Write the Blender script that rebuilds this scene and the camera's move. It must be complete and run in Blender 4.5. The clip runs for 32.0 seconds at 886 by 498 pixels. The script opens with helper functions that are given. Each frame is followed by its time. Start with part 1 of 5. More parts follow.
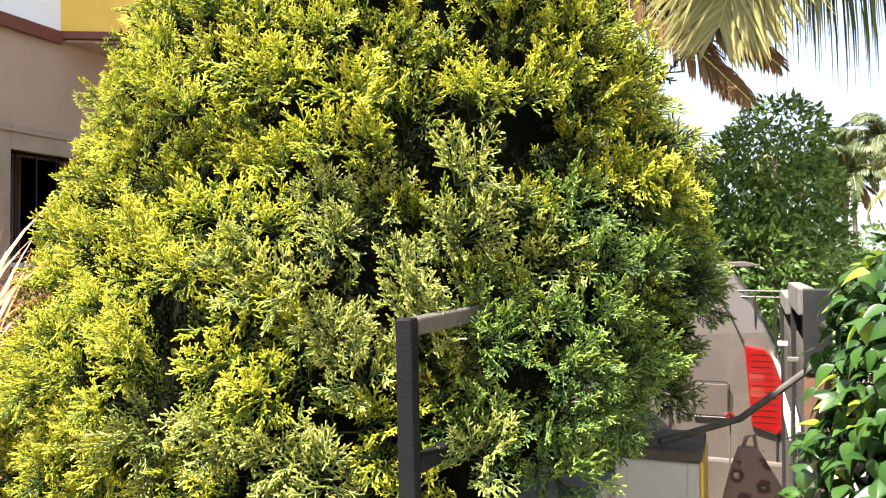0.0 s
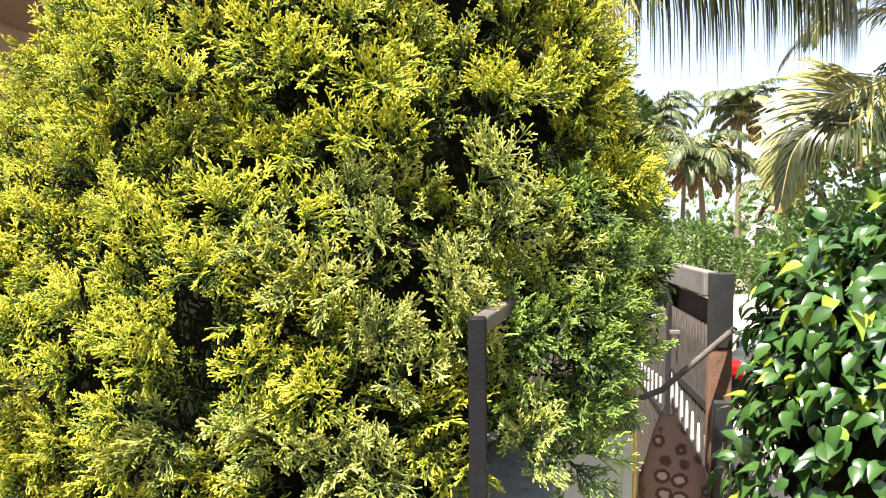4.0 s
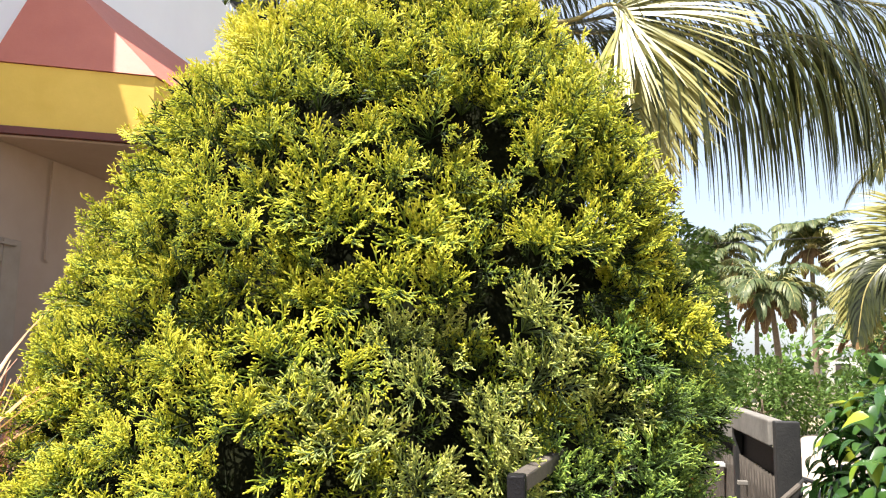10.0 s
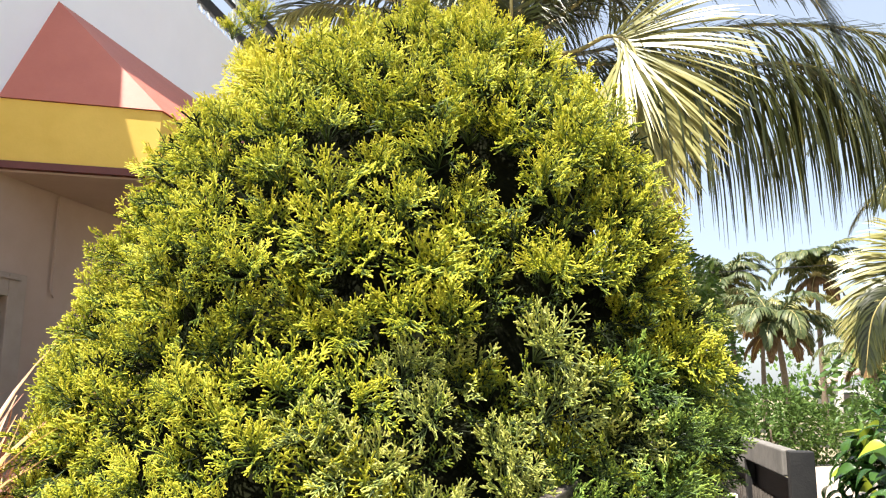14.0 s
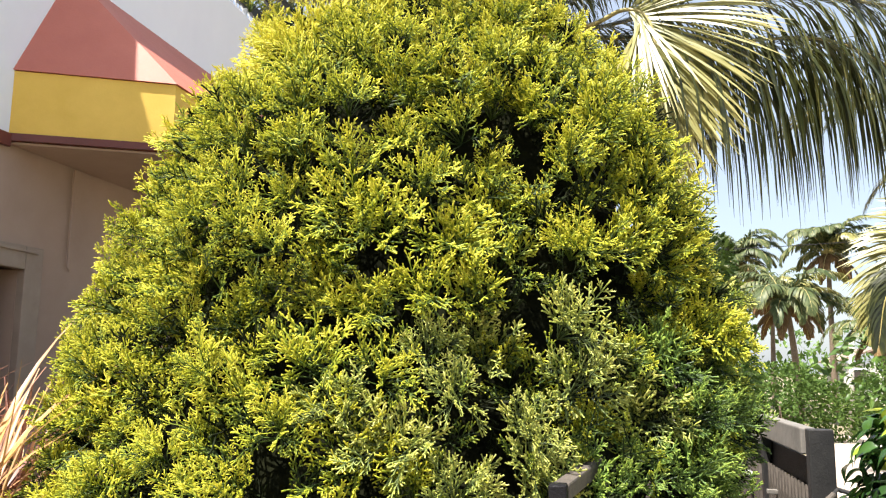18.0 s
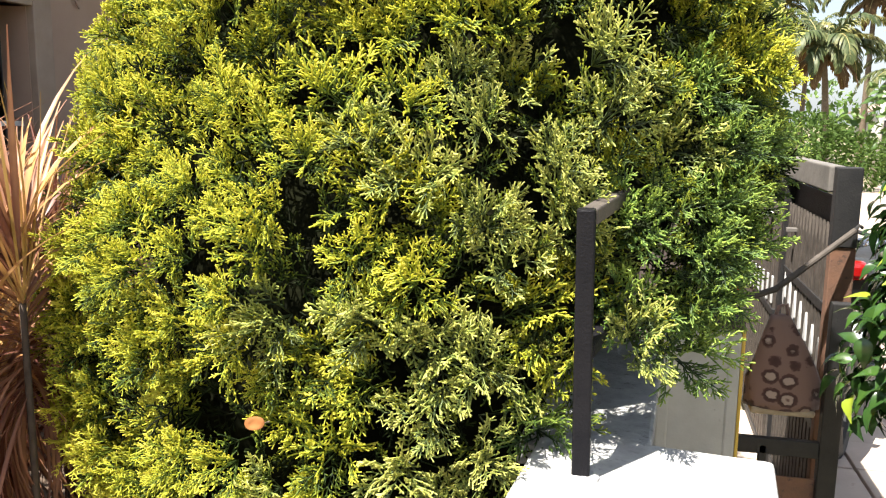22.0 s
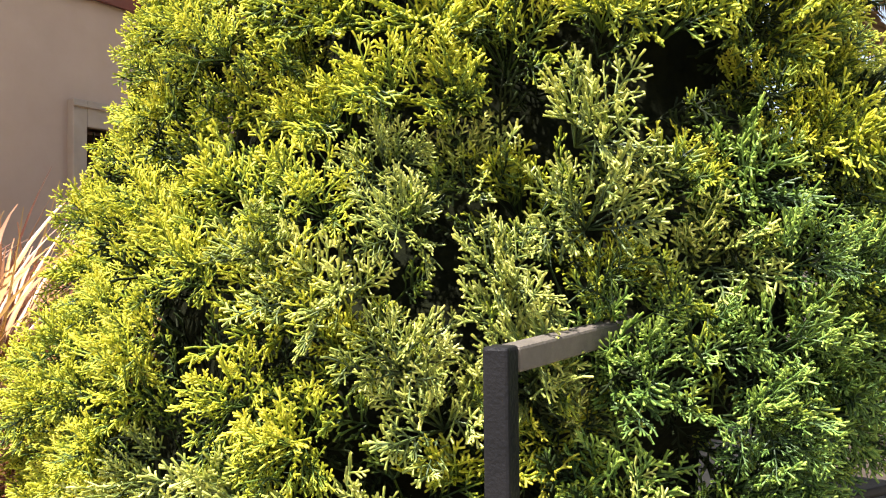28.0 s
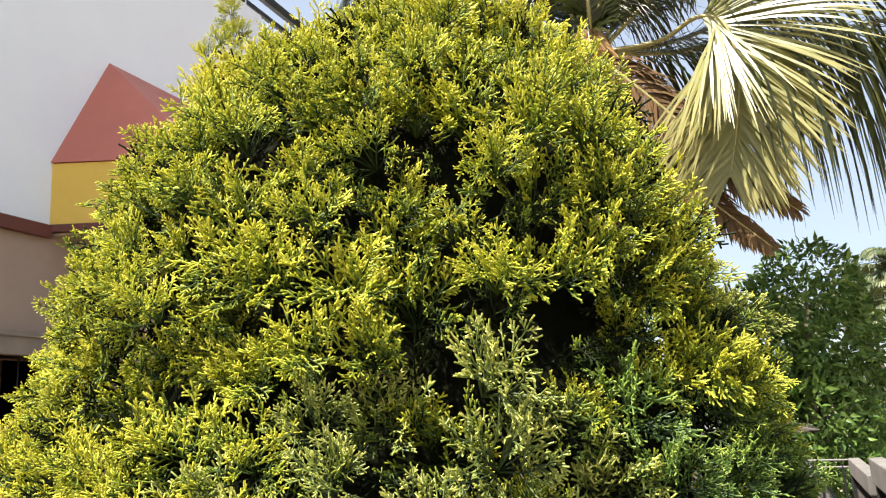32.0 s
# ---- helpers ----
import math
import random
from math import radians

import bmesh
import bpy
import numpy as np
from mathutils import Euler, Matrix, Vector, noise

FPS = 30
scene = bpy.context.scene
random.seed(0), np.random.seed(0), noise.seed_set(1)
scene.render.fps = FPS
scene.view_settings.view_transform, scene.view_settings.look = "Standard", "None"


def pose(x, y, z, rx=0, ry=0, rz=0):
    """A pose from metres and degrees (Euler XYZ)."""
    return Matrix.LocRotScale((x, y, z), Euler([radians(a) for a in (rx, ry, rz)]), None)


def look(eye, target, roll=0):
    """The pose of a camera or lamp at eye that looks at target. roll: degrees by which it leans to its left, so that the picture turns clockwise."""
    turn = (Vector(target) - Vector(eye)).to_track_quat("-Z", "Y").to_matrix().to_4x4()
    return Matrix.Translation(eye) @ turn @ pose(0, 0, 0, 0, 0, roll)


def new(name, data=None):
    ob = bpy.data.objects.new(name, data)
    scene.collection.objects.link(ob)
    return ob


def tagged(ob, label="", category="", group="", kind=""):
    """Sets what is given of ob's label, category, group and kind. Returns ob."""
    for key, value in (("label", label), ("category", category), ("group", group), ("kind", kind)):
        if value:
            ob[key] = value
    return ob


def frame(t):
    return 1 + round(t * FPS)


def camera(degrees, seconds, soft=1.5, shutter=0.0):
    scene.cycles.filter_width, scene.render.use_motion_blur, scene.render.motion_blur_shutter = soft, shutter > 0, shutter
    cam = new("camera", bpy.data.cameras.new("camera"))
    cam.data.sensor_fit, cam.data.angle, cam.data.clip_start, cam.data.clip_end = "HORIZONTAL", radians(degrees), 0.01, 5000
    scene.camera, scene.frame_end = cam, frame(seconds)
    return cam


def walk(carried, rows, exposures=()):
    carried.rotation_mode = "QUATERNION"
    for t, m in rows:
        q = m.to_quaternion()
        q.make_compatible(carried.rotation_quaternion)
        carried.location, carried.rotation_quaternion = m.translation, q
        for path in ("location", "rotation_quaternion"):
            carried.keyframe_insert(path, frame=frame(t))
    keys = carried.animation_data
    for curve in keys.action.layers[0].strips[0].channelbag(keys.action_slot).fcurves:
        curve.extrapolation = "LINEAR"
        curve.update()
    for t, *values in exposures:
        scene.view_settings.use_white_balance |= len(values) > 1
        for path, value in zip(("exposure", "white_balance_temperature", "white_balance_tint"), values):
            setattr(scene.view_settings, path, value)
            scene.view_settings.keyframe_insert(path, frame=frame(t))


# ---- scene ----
cam = camera(58.0, 32.0, soft=1.2)
PATH = [
    (0, (0.820, 0.180, 1.846), (0.114, 2.051, 1.884), -0.2),
    (0.5, (0.803, 0.184, 1.842), (0.100, 2.056, 1.871), -0.2),
    (1, (0.764, 0.179, 1.835), (0.073, 2.056, 1.848), -0.1),
    (1.5, (0.688, 0.164, 1.833), (0.014, 2.047, 1.826), 0.1),
    (2, (0.588, 0.124, 1.851), (-0.047, 2.021, 1.836), 0.2),
    (2.5, (0.501, 0.087, 1.886), (-0.043, 2.011, 1.836), 0.4),
    (3, (0.396, 0.057, 1.881), (-0.011, 2.015, 1.837), 0.4),
    (3.5, (0.312, 0.036, 1.903), (0.043, 2.017, 1.838), 0.5),
    (4, (0.228, -0.000, 1.927), (0.034, 1.990, 1.874), 0.6),
    (4.5, (0.190, -0.015, 1.942), (0.042, 1.979, 1.917), 0.6),
    (6.5, (0.100, -0.048, 1.935), (0.055, 1.950, 2.008), 0.9),
    (7, (0.093, -0.054, 1.931), (0.036, 1.943, 2.021), 1.0),
    (7.5, (0.113, -0.054, 1.939), (0.013, 1.941, 2.045), 1.0),
    (8, (0.148, -0.048, 1.945), (-0.047, 1.938, 2.083), 1.1),
    (8.5, (0.204, -0.035, 1.955), (-0.073, 1.938, 2.120), 1.1),
    (9, (0.255, -0.023, 1.964), (-0.070, 1.941, 2.158), 0.9),
    (9.5, (0.282, -0.022, 1.970), (-0.066, 1.934, 2.203), 0.8),
    (10, (0.292, -0.021, 1.972), (-0.065, 1.927, 2.249), 0.8),
    (10.5, (0.292, -0.021, 1.973), (-0.074, 1.920, 2.285), 0.8),
    (11, (0.294, -0.026, 1.979), (-0.084, 1.906, 2.332), 0.9),
    (11.5, (0.295, -0.029, 1.979), (-0.106, 1.870, 2.464), 0.8),
    (12, (0.302, -0.022, 1.981), (-0.107, 1.865, 2.503), 0.8),
    (12.5, (0.301, -0.023, 1.979), (-0.103, 1.857, 2.528), 0.5),
    (13, (0.292, -0.026, 1.976), (-0.104, 1.856, 2.524), 0.4),
    (13.5, (0.281, -0.016, 1.970), (-0.096, 1.897, 2.414), 0.5),
    (14, (0.273, -0.015, 1.968), (-0.090, 1.919, 2.323), 0.3),
    (14.5, (0.257, -0.014, 1.966), (-0.102, 1.933, 2.246), 0.2),
    (16.5, (0.242, -0.019, 1.981), (-0.139, 1.922, 2.277), 0.7),
    (17, (0.242, -0.008, 1.979), (-0.147, 1.929, 2.288), 0.7),
    (17.5, (0.242, -0.012, 1.978), (-0.149, 1.924, 2.291), 0.7),
    (18, (0.231, -0.008, 1.972), (-0.156, 1.932, 2.266), 0.7),
    (18.5, (0.228, 0.000, 1.963), (-0.159, 1.952, 2.168), 0.7),
    (19, (0.229, 0.006, 1.958), (-0.154, 1.964, 2.095), 0.6),
    (19.5, (0.233, 0.010, 1.953), (-0.146, 1.973, 2.004), 0.6),
    (20, (0.230, 0.011, 1.944), (-0.147, 1.975, 1.916), 0.7),
    (20.5, (0.229, 0.024, 1.931), (-0.148, 1.984, 1.800), 0.9),
    (21, (0.226, 0.035, 1.924), (-0.151, 1.986, 1.698), 1.0),
    (21.5, (0.219, 0.037, 1.920), (-0.162, 1.981, 1.642), 1.0),
    (22, (0.206, 0.047, 1.915), (-0.225, 1.973, 1.593), 0.8),
    (22.5, (0.221, 0.064, 1.911), (-0.260, 1.975, 1.569), 0.6),
    (23, (0.283, 0.178, 1.880), (-0.314, 2.054, 1.528), 0.2),
    (23.5, (0.376, 0.380, 1.857), (-0.299, 2.232, 1.517), 0.4),
    (24, (0.447, 0.537, 1.841), (-0.380, 2.324, 1.486), 0.2),
    (24.5, (0.508, 0.631, 1.822), (-0.446, 2.356, 1.480), 0.1),
    (26.5, (0.578, 0.860, 1.805), (-0.545, 2.491, 1.524), -0.1),
    (27, (0.574, 0.808, 1.816), (-0.456, 2.516, 1.665), 0.3),
    (27.5, (0.585, 0.782, 1.840), (-0.406, 2.517, 1.754), 0.3),
    (28, (0.593, 0.753, 1.862), (-0.357, 2.512, 1.867), 0.3),
    (28.5, (0.607, 0.717, 1.890), (-0.276, 2.510, 1.977), -0.5),
    (29, (0.621, 0.675, 1.904), (-0.194, 2.494, 2.076), -0.9),
    (29.5, (0.636, 0.642, 1.926), (-0.150, 2.466, 2.155), -1.4),
    (30, (0.657, 0.618, 1.982), (-0.135, 2.435, 2.249), -2.3),
    (30.5, (0.663, 0.591, 1.993), (-0.096, 2.410, 2.336), -3.2),
    (31, (0.664, 0.574, 1.995), (-0.073, 2.396, 2.370), -3.4),
    (31.5, (0.664, 0.563, 1.995), (-0.053, 2.386, 2.401), -3.5),
    (32, (0.662, 0.552, 1.997), (-0.041, 2.374, 2.429), -3.7),
]
walk(cam, [(t, look(eye, target, roll)) for t, eye, target, roll in PATH], [(0, 1.86), (4, 1.76), (8, 1.54), (10, 1.54), (12, 1.48), (13, 1.46), (14.5, 1.46), (17, 1.39), (19, 1.44), (21, 1.50), (22, 1.42), (24, 1.42), (26.5, 1.70), (28, 1.78), (29, 1.66), (30, 1.60), (32, 1.34)])

# ---- world, sun ----
SUN_ELEV, SUN_FROM = radians(65), Vector((-0.62, -0.78, 0)).normalized()
world = bpy.data.worlds.new("world")
scene.world = world
world.use_nodes = True
wt = world.node_tree
sky = wt.nodes.new("ShaderNodeTexSky")
sky.sky_type, sky.sun_disc = "NISHITA", False
sky.sun_elevation, sky.sun_rotation = SUN_ELEV, math.atan2(SUN_FROM.x, SUN_FROM.y)
sky.air_density, sky.dust_density, sky.ozone_density = 1.0, 2.0, 1.0
haze = wt.nodes.new("ShaderNodeMix")
haze.data_type = "RGBA"
haze.inputs["Factor"].default_value = 0.5
haze.inputs[7].default_value = (3.5, 3.75, 4.1, 1)
wt.links.new(sky.outputs[0], haze.inputs[6])
wt.links.new(haze.outputs[2], wt.nodes["Background"].inputs[0])
wt.nodes["Background"].inputs[1].default_value = 0.1
sun = new("sun", bpy.data.lights.new("sun", "SUN"))
sun.data.energy, sun.data.angle, sun.data.color = 5.6, radians(0.6), (1.0, 0.95, 0.86)
sun.matrix_world = look(SUN_FROM * 20 + Vector((0, 0, 20 * math.tan(SUN_ELEV))), (0, 0, 0))


# ---- materials ----
def node_mat(name):
    m = bpy.data.materials.new(name)
    m.use_nodes = True
    return m, m.node_tree.nodes, m.node_tree.links, m.node_tree.nodes["Principled BSDF"]


def ramp(nodes, stops):
    r = nodes.new("ShaderNodeValToRGB")
    while len(r.color_ramp.elements) < len(stops):
        r.color_ramp.elements.new(0.5)
    for e, (p, c) in zip(r.color_ramp.elements, stops):
        e.position, e.color = p, (*c, 1)
    return r


def surface(name, c1, c2, scale=6.0, rough=0.7, metal=0.0, bump=0.2, fine=60.0, spread=0.5, stain=None, bump_dist=0.004, coat=0.0, spec=0.5):
    """Two-scale mottled surface: broad stains between c1 and c2, fine grain in the relief."""
    m, n, l, b = node_mat(name)
    co = n.new("ShaderNodeTexCoord")
    big = n.new("ShaderNodeTexNoise")
    big.inputs["Scale"].default_value, big.inputs["Detail"].default_value, big.inputs["Roughness"].default_value = scale, 6, 0.65
    small = n.new("ShaderNodeTexNoise")
    small.inputs["Scale"].default_value, small.inputs["Detail"].default_value = fine, 4
    l.new(co.outputs["Object"], big.inputs["Vector"])
    l.new(co.outputs["Object"], small.inputs["Vector"])
    r = ramp(n, [(0.5 - spread / 2, c1), (0.5 + spread / 2, c2)])
    l.new(big.outputs["Fac"], r.inputs[0])
    out = r.outputs[0]
    if stain:
        st = n.new("ShaderNodeTexNoise")
        st.inputs["Scale"].default_value, st.inputs["Detail"].default_value, st.inputs["Roughness"].default_value = scale * 2.3, 8, 0.75
        l.new(co.outputs["Object"], st.inputs["Vector"])
        sr = ramp(n, [(stain[1], (0, 0, 0)), (stain[1] + 0.12, (1, 1, 1))])
        l.new(st.outputs["Fac"], sr.inputs[0])
        mx = n.new("ShaderNodeMix")
        mx.data_type = "RGBA"
        l.new(sr.outputs[0], mx.inputs["Factor"])
        l.new(out, mx.inputs[6])
        mx.inputs[7].default_value = (*stain[0], 1)
        out = mx.outputs[2]
    l.new(out, b.inputs["Base Color"])
    rr = n.new("ShaderNodeMapRange")
    rr.inputs[3].default_value, rr.inputs[4].default_value = max(0.02, rough - 0.12), min(1, rough + 0.12)
    l.new(small.outputs["Fac"], rr.inputs[0])
    l.new(rr.outputs[0], b.inputs["Roughness"])
    b.inputs["Metallic"].default_value = metal
    b.inputs["Coat Weight"].default_value = coat
    b.inputs["Specular IOR Level"].default_value = spec
    bp = n.new("ShaderNodeBump")
    bp.inputs["Strength"].default_value, bp.inputs["Distance"].default_value = bump, bump_dist
    l.new(small.outputs["Fac"], bp.inputs["Height"])
    l.new(bp.outputs[0], b.inputs["Normal"])
    return m


def foliage(name, stops, rough=0.5, glow=0.3, vary=0.25, spec=0.4):
    """Leaf material: colour runs from older wood to young tip by the mesh's own growth value, which in the arborvitae
    also carries painted shade, varied leaf by leaf; thin, so light comes through.
    """
    m, n, l, b = node_mat(name)
    at = n.new("ShaderNodeAttribute")
    at.attribute_name = "growth"
    geo = n.new("ShaderNodeNewGeometry")
    obj = n.new("ShaderNodeObjectInfo")
    co = n.new("ShaderNodeTexCoord")
    patch = n.new("ShaderNodeTexNoise")
    patch.inputs["Scale"].default_value, patch.inputs["Detail"].default_value = 3.5, 3
    l.new(geo.outputs["Position"], patch.inputs["Vector"])
    s = n.new("ShaderNodeMath")
    s.operation = "MULTIPLY_ADD"
    l.new(geo.outputs["Random Per Island"], s.inputs[0])
    s.inputs[1].default_value = vary
    l.new(at.outputs["Fac"], s.inputs[2])
    s2 = n.new("ShaderNodeMath")
    s2.operation = "MULTIPLY_ADD"
    l.new(patch.outputs["Fac"], s2.inputs[0])
    s2.inputs[1].default_value = vary * 1.6
    l.new(s.outputs[0], s2.inputs[2])
    s3 = n.new("ShaderNodeMath")
    s3.operation = "MULTIPLY_ADD"
    l.new(obj.outputs["Random"], s3.inputs[0])
    s3.inputs[1].default_value = vary * 0.6
    l.new(s2.outputs[0], s3.inputs[2])
    off = n.new("ShaderNodeMath")
    off.operation = "SUBTRACT"
    l.new(s3.outputs[0], off.inputs[0])
    off.inputs[1].default_value = vary * 1.5
    r = ramp(n, stops)
    l.new(off.outputs[0], r.inputs[0])
    l.new(r.outputs[0], b.inputs["Base Color"])
    b.inputs["Roughness"].default_value = rough
    b.inputs["Specular IOR Level"].default_value = spec
    tr = n.new("ShaderNodeBsdfTranslucent")
    l.new(r.outputs[0], tr.inputs["Color"])
    mx = n.new("ShaderNodeMixShader")
    mx.inputs[0].default_value = glow
    l.new(b.outputs[0], mx.inputs[1])
    l.new(tr.outputs[0], mx.inputs[2])
    l.new(mx.outputs[0], n["Material Output"].inputs["Surface"])
    return m


M = {}
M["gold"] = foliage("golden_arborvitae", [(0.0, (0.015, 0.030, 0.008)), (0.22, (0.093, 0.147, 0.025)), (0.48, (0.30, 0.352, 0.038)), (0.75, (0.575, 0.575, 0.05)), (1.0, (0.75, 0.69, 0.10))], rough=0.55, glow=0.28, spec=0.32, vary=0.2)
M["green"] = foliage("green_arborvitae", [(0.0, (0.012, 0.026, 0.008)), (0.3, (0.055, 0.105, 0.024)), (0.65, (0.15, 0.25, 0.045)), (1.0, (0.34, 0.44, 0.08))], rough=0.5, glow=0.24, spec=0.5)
M["sage"] = foliage("grey_green_arborvitae", [(0.0, (0.018, 0.030, 0.013)), (0.25, (0.092, 0.13, 0.038)), (0.52, (0.25, 0.30, 0.066)), (0.8, (0.465, 0.49, 0.105)), (1.0, (0.66, 0.645, 0.19))], rough=0.48, glow=0.2, spec=0.5)
# darkened tone for the inner shoots: the shade among them is in the colour
M["inner_dark"] = foliage("darkened_inner_shoots", [(0.0, (0.010, 0.012, 0.005)), (0.5, (0.016, 0.024, 0.008)), (1.0, (0.04, 0.055, 0.016))], rough=0.7, glow=0.0, spec=0.08)
# near-black tone painted in place of the shade inside the two bushes
M["core"] = surface("inner_shade_tone", (0.004, 0.005, 0.003), (0.012, 0.013, 0.006), 20, 0.95, bump=0.8, spec=0.03)
M["bark"] = surface("bark", (0.10, 0.07, 0.045), (0.2, 0.155, 0.11), 14, 0.9, bump=0.9, fine=40, bump_dist=0.01)
M["palm_leaf"] = foliage("coconut_leaflet", [(0.0, (0.017, 0.022, 0.007)), (0.45, (0.042, 0.050, 0.013)), (0.8, (0.115, 0.115, 0.03)), (1.0, (0.34, 0.29, 0.10))], rough=0.32, glow=0.24, vary=0.5, spec=0.55)
M["palm_old"] = foliage("yellowing_coconut_leaflet", [(0.0, (0.10, 0.11, 0.032)), (0.4, (0.21, 0.21, 0.06)), (0.8, (0.40, 0.36, 0.13)), (1.0, (0.52, 0.44, 0.21))], rough=0.35, glow=0.3, vary=0.25, spec=0.5)
M["palm_far"] = foliage("far_coconut_leaflet", [(0.0, (0.03, 0.05, 0.018)), (0.5, (0.075, 0.10, 0.034)), (1.0, (0.22, 0.22, 0.09))], rough=0.5, glow=0.2, vary=0.5, spec=0.35)
M["palm_dead"] = foliage("dead_brown_leaflet", [(0.0, (0.07, 0.04, 0.02)), (0.5, (0.16, 0.095, 0.045)), (1.0, (0.27, 0.18, 0.09))], rough=0.8, glow=0.1, vary=0.4, spec=0.1)
M["rachis"] = surface("palm_rachis", (0.28, 0.25, 0.08), (0.42, 0.33, 0.13), 8, 0.5)
M["fibre"] = surface("coconut_fibre", (0.16, 0.09, 0.035), (0.4, 0.22, 0.07), 20, 0.9, bump=1.0, bump_dist=0.01)
M["nut"] = surface("ripe_coconut_husk", (0.24, 0.12, 0.04), (0.42, 0.24, 0.09), 9, 0.6, bump=0.3)
M["petal"] = foliage("red_petal", [(0.0, (0.4, 0.02, 0.01)), (1.0, (0.65, 0.06, 0.02))], rough=0.5, glow=0.25, vary=0.3)
M["ficus"] = foliage("glossy_fig_leaf", [(0.0, (0.012, 0.036, 0.012)), (0.5, (0.026, 0.066, 0.016)), (0.85, (0.06, 0.125, 0.02)), (1.0, (0.3, 0.38, 0.04))], rough=0.26, glow=0.12, vary=0.3, spec=0.65)
M["ficus_new"] = foliage("young_fig_leaf", [(0.0, (0.08, 0.17, 0.02)), (0.5, (0.2, 0.3, 0.03)), (1.0, (0.48, 0.5, 0.05))], rough=0.28, glow=0.3, vary=0.3, spec=0.6)
M["mango"] = foliage("mango_leaf", [(0.0, (0.016, 0.038, 0.010)), (0.5, (0.06, 0.12, 0.022)), (1.0, (0.18, 0.27, 0.055))], rough=0.45, glow=0.2, vary=0.4, spec=0.3)
M["shrub"] = foliage("shrub_leaf", [(0.0, (0.02, 0.045, 0.01)), (0.5, (0.06, 0.11, 0.02)), (1.0, (0.13, 0.19, 0.04))], rough=0.65, glow=0.3, vary=0.4, spec=0.2)
M["cordy"] = foliage("bronze_cordyline_leaf", [(0.0, (0.075, 0.026, 0.02)), (0.45, (0.19, 0.075, 0.054)), (0.8, (0.37, 0.19, 0.105)), (1.0, (0.54, 0.32, 0.11))], rough=0.4, glow=0.25, vary=0.45)
M["cordy_gold"] = foliage("golden_cordyline_blade", [(0.0, (0.24, 0.11, 0.05)), (0.5, (0.42, 0.24, 0.085)), (1.0, (0.58, 0.38, 0.15))], rough=0.45, glow=0.25, vary=0.5)
M["cane"] = surface("dark_cordyline_cane", (0.045, 0.03, 0.022), (0.1, 0.07, 0.05), 16, 0.9, bump=0.8)
M["silver"] = foliage("grey_leaf", [(0.0, (0.06, 0.065, 0.052)), (1.0, (0.22, 0.235, 0.2))], rough=0.6, glow=0.15, vary=0.4)
M["stone"] = surface("whitewashed_coping", (0.27, 0.265, 0.26), (0.5, 0.495, 0.49), 14, 0.85, bump=0.7, fine=70, stain=((0.16, 0.15, 0.14), 0.56))
M["plaster"] = surface("grey_white_plaster", (0.42, 0.41, 0.385), (0.58, 0.57, 0.54), 4, 0.85, bump=0.35, fine=70, stain=((0.28, 0.26, 0.24), 0.63))
M["white"] = surface("white_wall_paint", (0.77, 0.80, 0.88), (0.83, 0.86, 0.93), 1.5, 0.7, bump=0.15, fine=60, stain=((0.55, 0.54, 0.52), 0.68))
M["cream"] = surface("cream_wall_paint", (0.35, 0.245, 0.19), (0.42, 0.305, 0.24), 2.0, 0.75, bump=0.2, fine=60, stain=((0.33, 0.27, 0.23), 0.66))
M["yellow"] = surface("yellow_masonry_paint", (0.66, 0.42, 0.06), (0.78, 0.52, 0.1), 3, 0.6, bump=0.2, fine=80)
M["red"] = surface("oxide_red_paint", (0.42, 0.12, 0.085), (0.5, 0.155, 0.11), 3, 0.6, bump=0.2, fine=80)
M["maroon"] = surface("maroon_fascia_paint", (0.1, 0.02, 0.014), (0.14, 0.03, 0.02), 5, 0.5, bump=0.2)
M["iron"] = surface("weathered_black_iron", (0.016, 0.016, 0.017), (0.036, 0.034, 0.034), 9, 0.55, metal=0.0, bump=0.35, fine=120, stain=((0.13, 0.08, 0.055), 0.68), spec=0.3)
M["post"] = surface("scratched_black_steel", (0.006, 0.006, 0.008), (0.013, 0.012, 0.014), 14, 0.5, metal=0.0, bump=0.5, fine=150, stain=((0.07, 0.06, 0.055), 0.72), spec=0.12)
M["dusty"] = surface("dusty_dark_steel", (0.05, 0.042, 0.036), (0.12, 0.1, 0.085), 16, 0.75, bump=0.4, fine=120, spec=0.3)
M["rust"] = surface("rusty_steel", (0.14, 0.085, 0.06), (0.26, 0.13, 0.08), 12, 0.75, metal=0.2, bump=0.5, fine=120, stain=((0.07, 0.05, 0.045), 0.55))
M["gatecap"] = surface("dusty_gate_rail", (0.12, 0.11, 0.1), (0.23, 0.21, 0.19), 9, 0.7, metal=0.1, bump=0.3)
M["tipw"] = surface("silver_painted_tip", (0.6, 0.6, 0.6), (0.74, 0.74, 0.74), 20, 0.45, metal=0.2)
M["carpaint"] = surface("champagne_car_paint", (0.17, 0.138, 0.12), (0.195, 0.16, 0.14), 1.0, 0.32, metal=0.35, bump=0.02, coat=0.8)
M["black_rubber"] = surface("black_rubber", (0.02, 0.02, 0.02), (0.035, 0.035, 0.035), 30, 0.8)
M["dark_plastic"] = surface("dark_plastic", (0.02, 0.02, 0.022), (0.04, 0.04, 0.042), 30, 0.4)
M["chrome"] = surface("chrome", (0.7, 0.7, 0.7), (0.8, 0.8, 0.8), 5, 0.12, metal=1.0, bump=0.02)
M["soil"] = surface("garden_soil", (0.09, 0.06, 0.042), (0.18, 0.125, 0.09), 5, 0.95, bump=1.0, fine=30, bump_dist=0.02)
